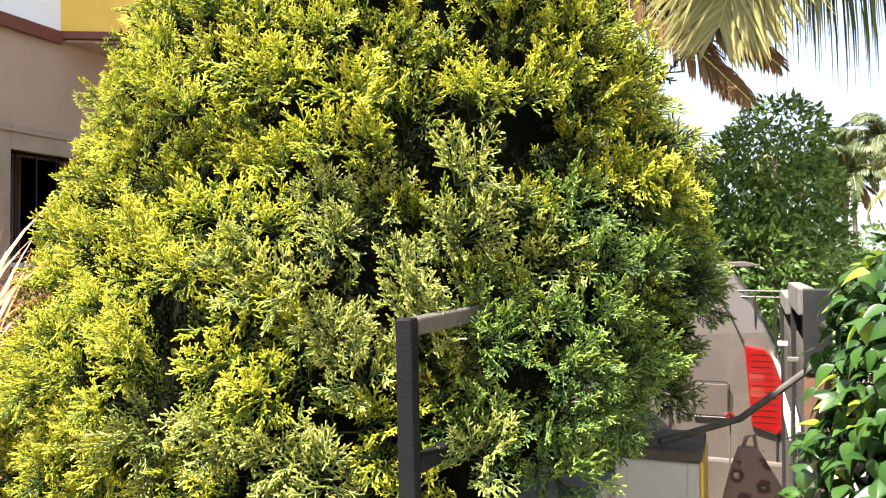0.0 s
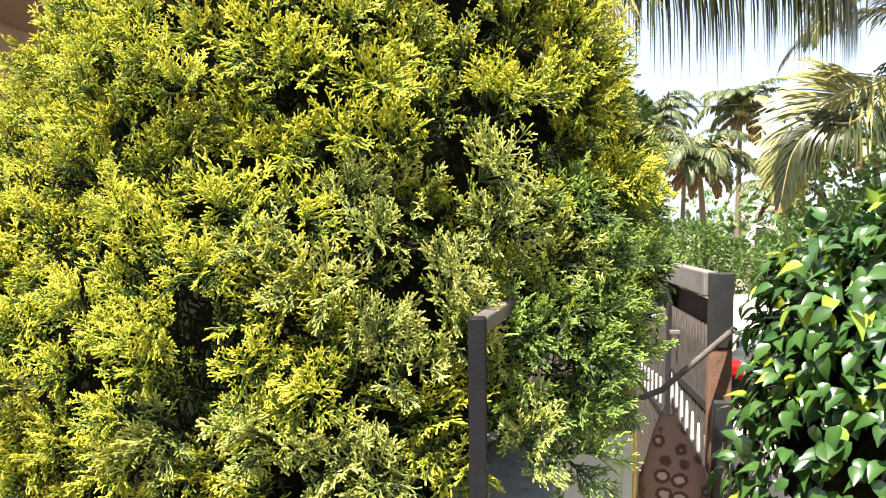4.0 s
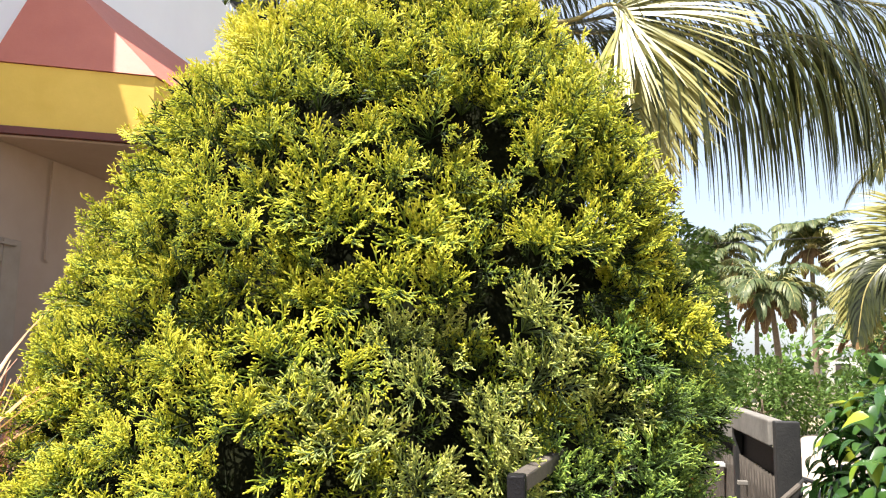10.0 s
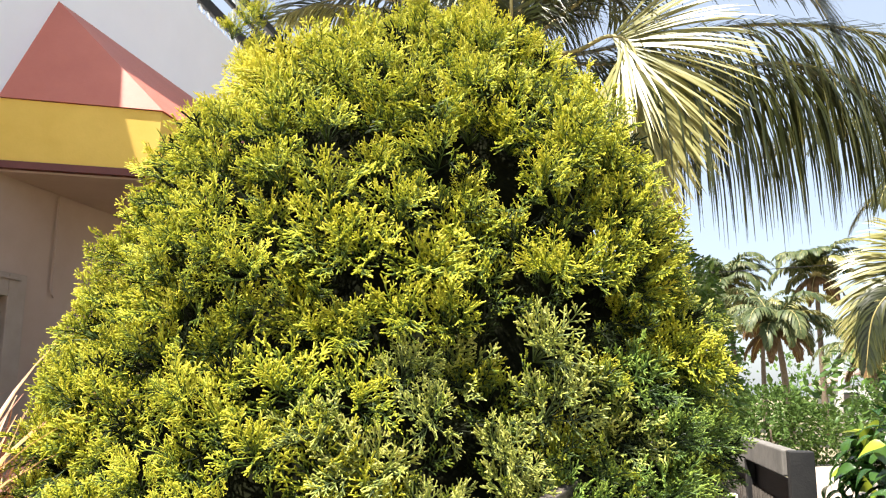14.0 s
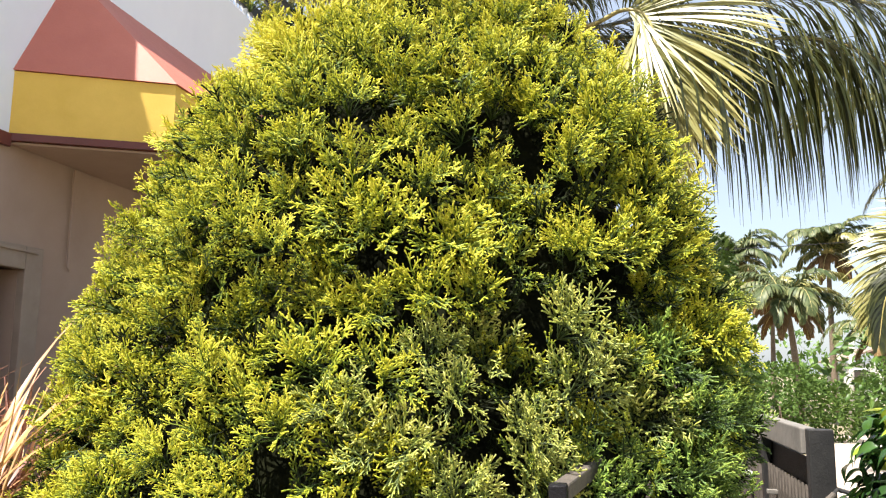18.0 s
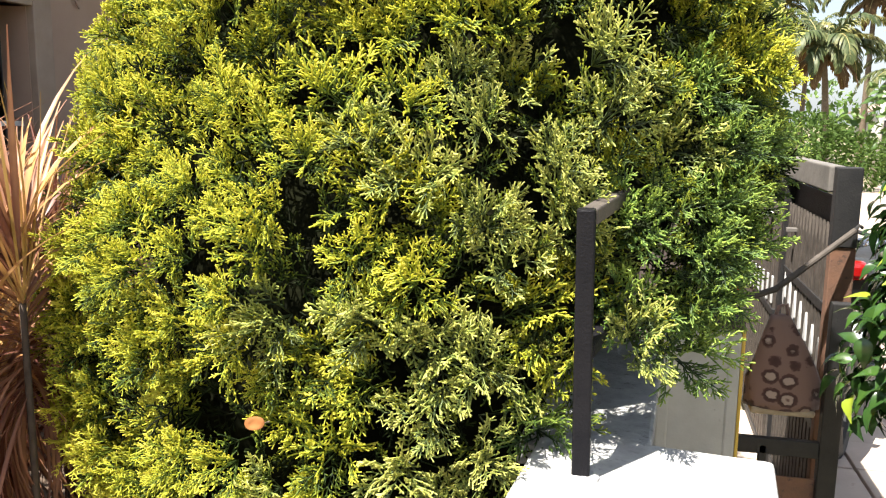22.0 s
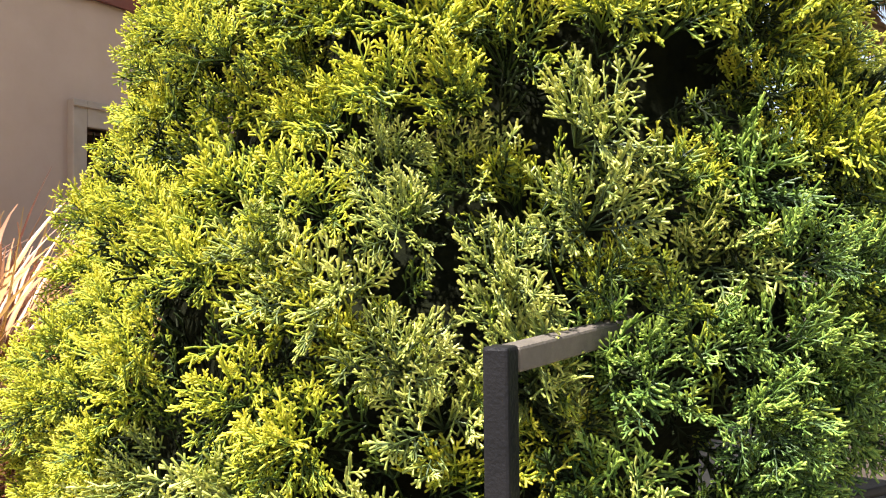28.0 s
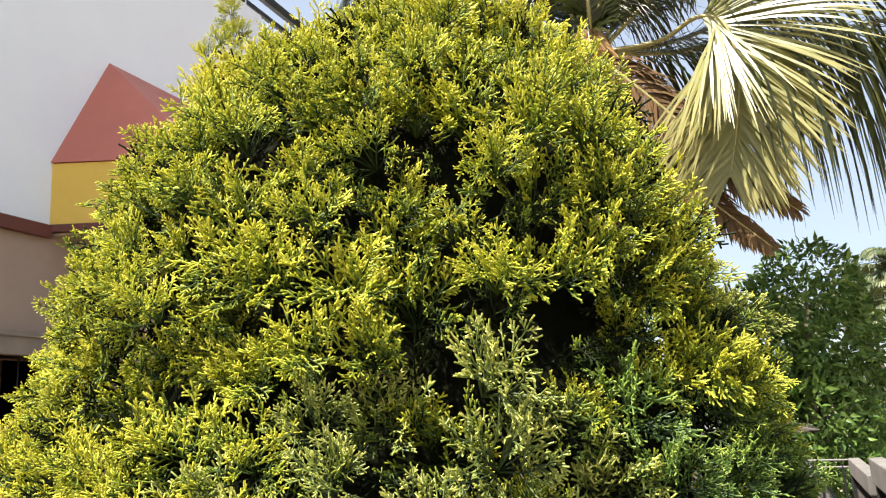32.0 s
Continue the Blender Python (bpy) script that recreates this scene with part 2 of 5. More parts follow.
M["dirt"] = surface("pale_dirt_road", (0.36, 0.28, 0.22), (0.47, 0.39, 0.32), 0.8, 0.95, bump=0.7, fine=14, bump_dist=0.02, stain=((0.25, 0.2, 0.15), 0.62))
M["ground"] = surface("dry_ground", (0.16, 0.14, 0.08), (0.3, 0.25, 0.16), 0.35, 0.95, bump=0.7, fine=9, bump_dist=0.03)
M["paver"] = surface("cream_pink_paver", (0.5, 0.4, 0.33), (0.62, 0.52, 0.44), 5, 0.85, bump=0.4, stain=((0.4, 0.28, 0.21), 0.62))
M["dark_room"] = surface("dark_room_wall", (0.03, 0.022, 0.02), (0.05, 0.04, 0.035), 3, 0.9)
M["curtain"] = surface("brown_curtain", (0.09, 0.05, 0.04), (0.15, 0.09, 0.07), 8, 0.9)
M["wood"] = surface("painted_window_frame", (0.27, 0.2, 0.155), (0.36, 0.28, 0.22), 6, 0.6, bump=0.3)
M["roof_tin"] = surface("old_tin_roof", (0.2, 0.14, 0.11), (0.32, 0.24, 0.19), 3, 0.7)
M["pole_paint"] = surface("concrete_pole", (0.34, 0.31, 0.27), (0.46, 0.43, 0.38), 6, 0.85)
M["leaf_dry"] = surface("dry_orange_leaf", (0.22, 0.085, 0.03), (0.32, 0.14, 0.05), 30, 0.85, spec=0.1)
M["clay"] = surface("terracotta_pot", (0.35, 0.13, 0.07), (0.45, 0.19, 0.11), 6, 0.8, bump=0.3)


def glass_mat(name, colour, rough, alpha_mix):
    m, n, l, b = node_mat(name)
    b.inputs["Base Color"].default_value = (*colour, 1)
    b.inputs["Roughness"].default_value = rough
    b.inputs["Transmission Weight"].default_value = alpha_mix
    b.inputs["Coat Weight"].default_value = 1.0
    return m


M["red_lens"] = glass_mat("red_tail_lens", (0.36, 0.010, 0.009), 0.12, 0.15)
M["amber_lens"] = glass_mat("amber_lens", (0.8, 0.2, 0.03), 0.15, 0.2)
M["clear_lens"] = glass_mat("clear_lens", (0.85, 0.85, 0.85), 0.08, 0.4)
M["car_glass"] = glass_mat("tinted_car_glass", (0.02, 0.025, 0.025), 0.05, 0.2)
M["mirror"] = glass_mat("mirror", (0.9, 0.9, 0.92), 0.03, 0.0)
M["mirror"].node_tree.nodes["Principled BSDF"].inputs["Metallic"].default_value = 1.0


def floral():
    """Printed cloth: pale flowers with dark rings on a purple-brown ground, and a pale hem is a part of its own."""
    m, n, l, b = node_mat("floral_cloth")
    co = n.new("ShaderNodeTexCoord")
    v = n.new("ShaderNodeTexVoronoi")
    v.inputs["Scale"].default_value, v.inputs["Randomness"].default_value = 13.0, 0.55
    l.new(co.outputs["Object"], v.inputs["Vector"])
    nz = n.new("ShaderNodeTexNoise")
    nz.inputs["Scale"].default_value = 60
    l.new(co.outputs["Object"], nz.inputs["Vector"])
    ad = n.new("ShaderNodeMath")
    ad.operation = "MULTIPLY_ADD"
    l.new(nz.outputs["Fac"], ad.inputs[0])
    ad.inputs[1].default_value = 0.22
    l.new(v.outputs["Distance"], ad.inputs[2])
    r = ramp(n, [(0.16, (0.14, 0.075, 0.065)), (0.24, (0.42, 0.33, 0.28)), (0.38, (0.4, 0.31, 0.27)), (0.44, (0.055, 0.026, 0.024)), (0.56, (0.08, 0.038, 0.034)), (0.62, (0.22, 0.14, 0.12))])
    l.new(ad.outputs[0], r.inputs[0])
    l.new(r.outputs[0], b.inputs["Base Color"])
    b.inputs["Roughness"].default_value = 0.9
    b.inputs["Sheen Weight"].default_value = 0.2
    bp = n.new("ShaderNodeBump")
    bp.inputs["Strength"].default_value = 0.3
    l.new(nz.outputs["Fac"], bp.inputs["Height"])
    l.new(bp.outputs[0], b.inputs["Normal"])
    return m


M["floral"] = floral()
M["hem"] = surface("pale_hem_cloth", (0.36, 0.29, 0.2), (0.45, 0.37, 0.26), 20, 0.9, bump=0.3)


# ---- mesh helpers ----
def thing(name, at=(0, 0, 0), label="", category="", group="", kind="", rz=0.0):
    e = new(name)
    e.matrix_world = pose(*at, 0, 0, rz)
    return tagged(e, label, category, group, kind)


def part(name, bm, material, parent=None, label="", smooth=False):
    me = bpy.data.meshes.new(name)
    if smooth:
        for f in bm.faces:
            f.smooth = True
    bm.to_mesh(me)
    bm.free()
    me.materials.append(material)
    ob = new(name, me)
    if parent is not None:
        ob.parent = parent
    if label:
        ob["label"] = label
    return ob


def mesh_ob(name, verts, tris, material, parent=None, growth=None, label="", smooth=False):
    """One mesh object from arrays of corners and triangles."""
    verts, tris = np.asarray(verts, np.float32), np.asarray(tris, np.int32)
    me = mesh_data(name, verts, tris, material, growth, smooth)
    ob = new(name, me)
    if parent is not None:
        ob.parent = parent
    if label:
        ob["label"] = label
    return ob


def mesh_data(name, verts, tris, material, growth=None, smooth=False):
    verts, tris = np.asarray(verts, np.float32), np.asarray(tris, np.int32)
    me = bpy.data.meshes.new(name)
    me.vertices.add(len(verts))
    me.vertices.foreach_set("co", verts.ravel())
    k = tris.shape[1]
    me.loops.add(tris.size)
    me.loops.foreach_set("vertex_index", tris.ravel())
    me.polygons.add(len(tris))
    me.polygons.foreach_set("loop_start", np.arange(0, tris.size, k, dtype=np.int32))
    if growth is not None:
        a = me.attributes.new("growth", "FLOAT", "POINT")
        a.data.foreach_set("value", np.asarray(growth, np.float32))
    me.update(calc_edges=True)
    if smooth:
        me.polygons.foreach_set("use_smooth", np.ones(len(tris), bool))
    me.materials.append(material)
    return me


def add_box(bm, size, m=None, bevel=0.0, seg=2):
    r = bmesh.ops.create_cube(bm, size=1.0, matrix=(m or Matrix()) @ Matrix.Diagonal((*size, 1)))
    if bevel > 0:
        es = list({e for v in r["verts"] for e in v.link_edges})
        bmesh.ops.bevel(bm, geom=es, offset=bevel, segments=seg, affect="EDGES", profile=0.5)
    return bm


def box(size, at=(0, 0, 0), bevel=0.0, rx=0, ry=0, rz=0):
    return add_box(bmesh.new(), size, pose(*at, rx, ry, rz), bevel)


def tube(points, radii, sides=8, cap=True):
    """A bent round bar through the points."""
    bm = bmesh.new()
    pts = [Vector(p) for p in points]
    if not hasattr(radii, "__len__"):
        radii = [radii] * len(pts)
    rings = []
    for i, p in enumerate(pts):
        d = (pts[min(i + 1, len(pts) - 1)] - pts[max(i - 1, 0)]).normalized()
        q = d.to_track_quat("Z", "Y")
        rings.append([bm.verts.new(p + q @ Vector((math.cos(a) * radii[i], math.sin(a) * radii[i], 0))) for a in [2 * math.pi * k / sides for k in range(sides)]])
    for a, b in zip(rings, rings[1:]):
        for k in range(sides):
            bm.faces.new((a[k], a[(k + 1) % sides], b[(k + 1) % sides], b[k]))
    if cap:
        bm.faces.new(rings[0][::-1])
        bm.faces.new(rings[-1])
    return bm


def square_bar(a, b, w, h=None, bevel=0.004):
    """A square bar from a to b."""
    a, b = Vector(a), Vector(b)
    q = (b - a).to_track_quat("Z", "Y").to_matrix().to_4x4()
    return add_box(bmesh.new(), (w, h or w, (b - a).length), Matrix.Translation((a + b) / 2) @ q, bevel)


def prism(profile, depth, axis_m=None, bevel=0.0):
    """An outline in x and z pushed through along y."""
    bm = bmesh.new()
    f = bm.faces.new([bm.verts.new((x, 0, z)) for x, z in profile])
    r = bmesh.ops.extrude_face_region(bm, geom=[f])
    bmesh.ops.translate(bm, verts=[v for v in r["geom"] if isinstance(v, bmesh.types.BMVert)], vec=(0, depth, 0))
    bmesh.ops.recalc_face_normals(bm, faces=bm.faces)
    if bevel:
        bmesh.ops.bevel(bm, geom=list(bm.edges), offset=bevel, segments=2, affect="EDGES", profile=0.5)
    if axis_m is not None:
        bmesh.ops.transform(bm, matrix=axis_m, verts=bm.verts)
    return bm


def tubes_np(segs, sides=3, cap=True):
    """Tapered blunt fingers: segs rows of p0(3), p1(3), r0, r1, g0, g1. Returns corners, triangles, growth."""
    s = np.asarray(segs, np.float64)
    n = len(s)
    d = s[:, 3:6] - s[:, 0:3]
    d /= np.linalg.norm(d, axis=1, keepdims=True) + 1e-9
    ref = np.where(np.abs(d[:, 2:3]) < 0.9, [[0.0, 0.0, 1.0]], [[1.0, 0.0, 0.0]])
    u = np.cross(d, ref)
    u /= np.linalg.norm(u, axis=1, keepdims=True)
    w = np.cross(d, u)
    v = np.zeros((n, 2 * sides, 3))
    for k in range(sides):
        a = 2 * math.pi * k / sides
        o = u * math.cos(a) + w * math.sin(a)
        v[:, k] = s[:, 0:3] + o * s[:, 6:7]
        v[:, sides + k] = s[:, 3:6] + o * s[:, 7:8]
    g = np.repeat(s[:, 8:10], sides, axis=1)
    t = []
    for k in range(sides):
        k2 = (k + 1) % sides
        t += [(k, k2, sides + k2), (k, sides + k2, sides + k)]
    if cap:
        t += [(sides, sides + k, sides + k + 1) for k in range(1, sides - 1)]
    t = np.array(t)
    tris = (t[None] + (np.arange(n) * 2 * sides)[:, None, None]).reshape(-1, 3)
    return v.reshape(-1, 3), tris, g.reshape(-1)


def basis(d, spin):
    """Turn matrices (n,3,3) whose third column is d, spun about it."""
    d = d / np.linalg.norm(d, axis=1, keepdims=True)
    ref = np.where(np.abs(d[:, 2:3]) < 0.95, [[0.0, 0.0, 1.0]], [[1.0, 0.0, 0.0]])
    x = np.cross(ref, d)
    x /= np.linalg.norm(x, axis=1, keepdims=True)
    y = np.cross(d, x)
    c, s = np.cos(spin)[:, None], np.sin(spin)[:, None]
    return np.stack([x * c + y * s, y * c - x * s, d], axis=2)


def scatter(kinds, rng, places, turns, sizes, pick=None, lift=None):
    """Joins many small meshes (corners, faces, growth) at places into one set of arrays."""
    V, T, G, off = [], [], [], 0
    which = pick if pick is not None else rng.integers(0, len(kinds), len(places))
    for i, (p, m, s) in enumerate(zip(places, turns, sizes)):
        v, t, g = kinds[which[i]]
        V.append((v * s) @ m.T + p)
        T.append(t + off)
        G.append(g if lift is None else np.clip(g + lift[i], 0, 1))
        off += len(v)
    return np.concatenate(V), np.concatenate(T), np.concatenate(G)

# ---- ground and road ----
def ground_sheet():
    bm = bmesh.new()
    xs = [-900, -200, -60, -30, -18, -12, -8, -5, -3, -1.5, 0, 1.5, 3, 5, 8, 12, 18, 30, 60, 200, 900]
    ys = [-900, -200, -60, -20, -8, -4, -2, 0, 1.5, 3, 4.5, 6, 8, 11, 14, 18, 24, 32, 45, 70, 200, 900]
    grid = [[bm.verts.new((x, y, (0.05 * noise.noise(Vector((x * 0.3, y * 0.3, 0))) if y > 12 else 0.0))) for x in xs] for y in ys]
    for j in range(len(ys) - 1):
        for i in range(len(xs) - 1):
            bm.faces.new((grid[j][i], grid[j][i + 1], grid[j + 1][i + 1], grid[j + 1][i]))
    tagged(part("ground", bm, M["ground"]), "dry brown earth ground", "ground", kind="structure")
    bm = bmesh.new()
    pts = [((1.0, 3.75), (9.0, 3.75)), ((1.2, 6), (11, 6)), ((2.0, 10), (13, 10)), ((3.4, 15), (13, 15)), ((5.0, 21), (13.5, 21)), ((6.9, 26), (15, 27)), ((10, 34), (17, 36)), ((15, 50), (24, 52))]
    rows = [[bm.verts.new((a[0] + (b[0] - a[0]) * k / 6 + 0.12 * noise.noise(Vector((a[0], a[1], k))), a[1] + (b[1] - a[1]) * k / 6, 0.055 + 0.02 * noise.noise(Vector((a[1], k, 3))))) for k in range(7)] for a, b in pts]
    for a, b in zip(rows, rows[1:]):
        for k in range(6):
            bm.faces.new((a[k], a[k + 1], b[k + 1], b[k]))
    tagged(part("road", bm, M["dirt"]), "pale beige dirt road beyond the gate", "road", kind="structure")
    tagged(part("garden_bed", box((5.0, 4.6, 0.06), (-1.9, 3.2, 0.02), 0.01), M["soil"]), "dark garden soil under the bush", "soil", kind="structure")


ground_sheet()


# ---- house ----
def house():
    wx, wy = -3.34, 3.5
    h = thing("house", (wx, wy, 0), "two-storey house with white upper wall and yellow-red sunshade", "house")
    W = lambda name, size, at, mat, label="", bev=0.0: part(name, box(size, (at[0] - wx, at[1] - wy, at[2]), bev), M[mat], h, label)
    # white upper storey with a parapet that steps down at y 6.49
    W("upper_wall", (0.22, 3.79, 2.58), (wx - 0.11, 4.595, 4.65), "white", "white-painted upper wall")
    W("upper_wall", (0.22, 5.71, 2.20), (wx - 0.11, 9.345, 4.46), "white", "white-painted upper wall")
    W("end_wall", (5.0, 0.22, 5.56), (wx - 2.72, 12.31, 2.78), "white")
    W("end_wall", (5.0, 0.22, 2.58), (wx - 2.72, 2.81, 4.65), "white")
    W("end_wall", (5.0, 0.2, 3.3), (wx - 2.72, 2.8, 1.65), "cream")
    W("roof_slab", (4.9, 9.3, 0.14), (wx - 2.67, 7.56, 5.4), "plaster", "grey roof slab")
    W("back_wall", (0.22, 9.4, 5.56), (wx - 5.3, 7.56, 2.78), "white")
    W("fascia", (0.03, 1.45, 0.085), (wx + 0.013, 3.425, 3.325), "maroon", "dark maroon fascia band", 0.006)
    W("fascia", (0.03, 4.4, 0.085), (wx + 0.013, 9.75, 3.325), "maroon", "dark maroon fascia band", 0.006)
    # ground floor wall with the window opening between y 3.76 and 4.36
    W("lower_wall", (0.2, 1.06, 3.36), (wx - 0.122, 3.23, 1.68), "cream", "cream-brown ground-floor wall")
    W("lower_wall", (0.2, 7.84, 3.36), (wx - 0.122, 8.28, 1.68), "cream", "cream-brown ground-floor wall")
    W("lower_wall", (0.2, 0.60, 0.81), (wx - 0.122, 4.06, 2.955), "cream")
    W("lower_wall", (0.2, 0.60, 0.62), (wx - 0.122, 4.06, 0.31), "cream")
    win = part("window", box((0.04, 0.60, 0.03), (-0.10, 0.56, 0.66), 0.006), M["wood"], h, "beige-brown painted window frame with a dark room behind")
    for y in (3.715, 4.445):
        part("window_frame", box((0.156, 0.09 if y < 4 else 0.16, 2.07), (-0.05, y - wy, 1.665), 0.006), M["wood"], win)
    part("window_frame", box((0.16, 0.602, 0.15), (-0.05, 0.56, 2.625), 0.006), M["wood"], win)
    part("frame_bead", box((0.02, 0.80, 0.016), (0.036, 0.56, 2.665), 0.003), M["wood"], win)
    part("window_sill", box((0.2, 0.92, 0.05), (-0.03, 0.58, 0.60), 0.008), M["wood"], win)
    for z in (1.2, 1.85):
        part("grille_bar", box((0.02, 0.60, 0.03), (-0.10, 0.56, z)), M["tipw"], win)
    for y in (3.9, 4.06, 4.22):
        part("grille_bar", tube([(-0.10, y - wy, 0.63), (-0.10, y - wy, 2.55)], 0.006, 6), M["iron"], win)
    bm = bmesh.new()
    n = 26
    rows = [[bm.verts.new((-0.26 + 0.02 * math.sin(k * 1.3), 0.27 + 0.30 * k / n, z)) for k in range(n + 1)] for z in (0.64, 2.56)]
    for k in range(n):
        bm.faces.new((rows[0][k], rows[0][k + 1], rows[1][k + 1], rows[1][k]))
    cu = part("curtain", bm, M["curtain"], h, "dark brown curtain")
    sol = cu.modifiers.new("thick", "SOLIDIFY")
    sol.thickness = 0.004
    W("room_wall", (0.1, 2.6, 3.1), (wx - 2.15, 4.1, 1.56), "dark_room")
    W("room_wall", (1.9, 0.1, 3.1), (wx - 1.2, 3.3, 1.56), "dark_room")
    W("room_wall", (1.9, 0.1, 3.1), (wx - 1.2, 5.2, 1.56), "dark_room")
    W("room_ceiling", (1.9, 1.8, 0.1), (wx - 1.2, 4.25, 3.14), "dark_room")
    # conduit down the wall
    part("conduit", tube([(0.0, 1.30, 3.3), (0.0, 1.30, 2.62), (0.0, 1.33, 2.6)], 0.008, 6), M["cream"], h, "thin painted conduit")
    # sunshade: yellow box with splayed near end and hipped red top
    xo, y0, yc, y1 = 0.87, 0.65, 1.06, 4.4
    plan = ((-0.005, y0), (xo, yc), (xo, y1), (-0.005, y1))
    bm = bmesh.new()
    lo = [bm.verts.new((x, y, 3.375)) for x, y in plan]
    hi = [bm.verts.new((x, y, 3.775)) for x, y in plan]
    for a, b in ((0, 1), (1, 2), (2, 3), (3, 0)):
        bm.faces.new((lo[a], lo[b], hi[b], hi[a]))
    bm.faces.new(lo[::-1])
    bm.faces.new(hi)
    shade = part("sunshade", bm, M["yellow"], h, "yellow box of the sunshade")
    bm = bmesh.new()
    e = [bm.verts.new(p) for p in ((-0.004, y0 - 0.015, 3.779), (xo + 0.015, yc - 0.01, 3.779), (xo + 0.015, y1, 3.779), (-0.004, y1, 3.779))]
    r0, r1 = bm.verts.new((-0.004, 1.10, 4.66)), bm.verts.new((-0.004, y1, 4.69))
    for f in ((e[0], e[1], r0), (e[1], e[2], r1, r0), (e[2], e[3], r1), (e[3], e[0], r0, r1), (e[3], e[2], e[1], e[0])):
        bm.faces.new(f)
    part("sunshade_top", bm, M["red"], shade, "hipped oxide-red sunshade top")
    for nm, z0, z1, grow, mat, lab in (("sunshade_trim", 3.325, 3.371, 0.02, "maroon", "dark maroon underside trim"), ("sunshade_soffit", 3.308, 3.322, -0.02, "cream", "cream underside of the sunshade")):
        bm = bmesh.new()
        ring = ((-0.004, y0 - grow), (xo + grow, yc - grow * 0.8), (xo + grow, y1), (-0.004, y1))
        a = [bm.verts.new((x, y, z0)) for x, y in ring]
        b = [bm.verts.new((x, y, z1)) for x, y in ring]
        for k in range(4):
            bm.faces.new((a[k], a[(k + 1) % 4], b[(k + 1) % 4], b[k]))
        bm.faces.new(a[::-1])
        bm.faces.new(b)
        part(nm, bm, M[mat], shade, lab)
    # railing on the parapet
    for k, (ya, yb, zb) in enumerate(((2.7, 6.49, 5.94), (6.49, 12.2, 5.56))):
        rail = thing("railing", (wx - 0.11, ya, zb), "black steel terrace railing with scroll infill", "railing")
        ln = yb - ya
        top = 0.33 if k == 0 else 0.71
        part("handrail", box((0.06, ln, 0.09), (0, ln / 2, top), 0.008), M["iron"], rail)
        part("mid_rail", box((0.04, ln, 0.05), (0, ln / 2, top - 0.2), 0.004), M["iron"], rail)
        for j in range(int(ln / 1.2) + 1):
            yy = ln - 0.12 - j * 1.2 if k == 0 else j * 1.2 + 1.0
            if 0 < yy < ln:
                part("rail_post", tube([(0, yy, 0), (0, yy, top)], 0.024, 8), M["tipw"], rail)
        if k == 1:
            part("bottom_rail", box((0.05, ln, 0.06), (0, ln / 2, 0.03), 0.004), M["iron"], rail)
            part("bottom_rail", box((0.05, ln, 0.12), (0, ln / 2, 0.24), 0.004), M["iron"], rail)
            for j in range(34):
                yy = 0.1 + j * 0.16
                pts = [(0, yy + 0.055 * math.cos(a) * (1 - a / 12), 0.115 + 0.055 * math.sin(a)) for a in np.linspace(0, 6.0, 12)]
                part("scroll", tube(pts, 0.009, 5), M["tipw"], rail)
    return h


house()


# ---- compound wall, pillar, pier ----
def wall_run():
    w = thing("wall_compound", (0.135, 1.95, 0), "grey-white plastered compound wall with flat coping", "wall", kind="structure", rz=-4)
    part("wall_body", box((0.27, 1.16, 1.05), (0.0, 0.60, 0.525), 0.01), M["plaster"], w)
    part("coping", box((0.34, 1.14, 0.06), (0.0, 0.60, 1.065), 0.012), M["stone"], w)
    p = thing("wall_pillar", (0.275, 1.675, 0), "whitewashed masonry pillar with broad worn cap", "pillar", kind="structure", rz=-6.5)
    part("pillar_body", box((0.47, 0.62, 1.06), (0, 0, 0.53), 0.012), M["plaster"], p)
    part("cap", box((0.56, 0.68, 0.06), (0, 0.0, 1.09), 0.014), M["stone"], p, "sunlit white worn cap")
    q = thing("gate_pier", (0.52, 3.27, 0), "grey-white gate pier with a yellow-painted flank", "pier", kind="structure")
    part("pier_body", box((0.27, 0.33, 1.15), (0, 0, 0.575), 0.01), M["plaster"], q)
    part("pier_edge", box((0.045, 0.342, 1.15), (0.125, 0, 0.575), 0.008), M["plaster"], q)
    part("pier_edge", box((0.045, 0.342, 1.15), (-0.125, 0, 0.575), 0.008), M["plaster"], q)
    part("pier_side", box((0.012, 0.34, 1.155), (0.154, 0, 0.5775), 0.003), M["yellow"], q, "yellow-painted flank")
    part("pier_cap", box((0.31, 0.37, 0.04), (0, 0, 1.175), 0.01), M["dusty"], q, "dusty dark top slab")


wall_run()


def steel_post():
    p = thing("steel_frame", (0.145, 1.775, 1.12), "black square steel post and frame bolted on the wall", "frame")
    lean = 0.012
    part("post", square_bar((0, 0, 0), (lean * -1, 0.0, 0.61), 0.040, bevel=0.005), M["post"], p)
    part("top_bar", square_bar((-lean + 0.005, 0.02, 0.59), (0.07, 0.40, 0.61), 0.038, bevel=0.005), M["dusty"], p, "dusty top bar")
    part("mid_bar", square_bar((0.0, 0.02, 0.29), (0.075, 0.40, 0.31), 0.036, bevel=0.005), M["post"], p)
    part("mortar_collar", tube([(0, 0, -0.012), (0, 0, 0.004), (0, 0, 0.012)], [0.05, 0.042, 0.03], 14), M["stone"], p, "rough mortar round the foot")


steel_post()


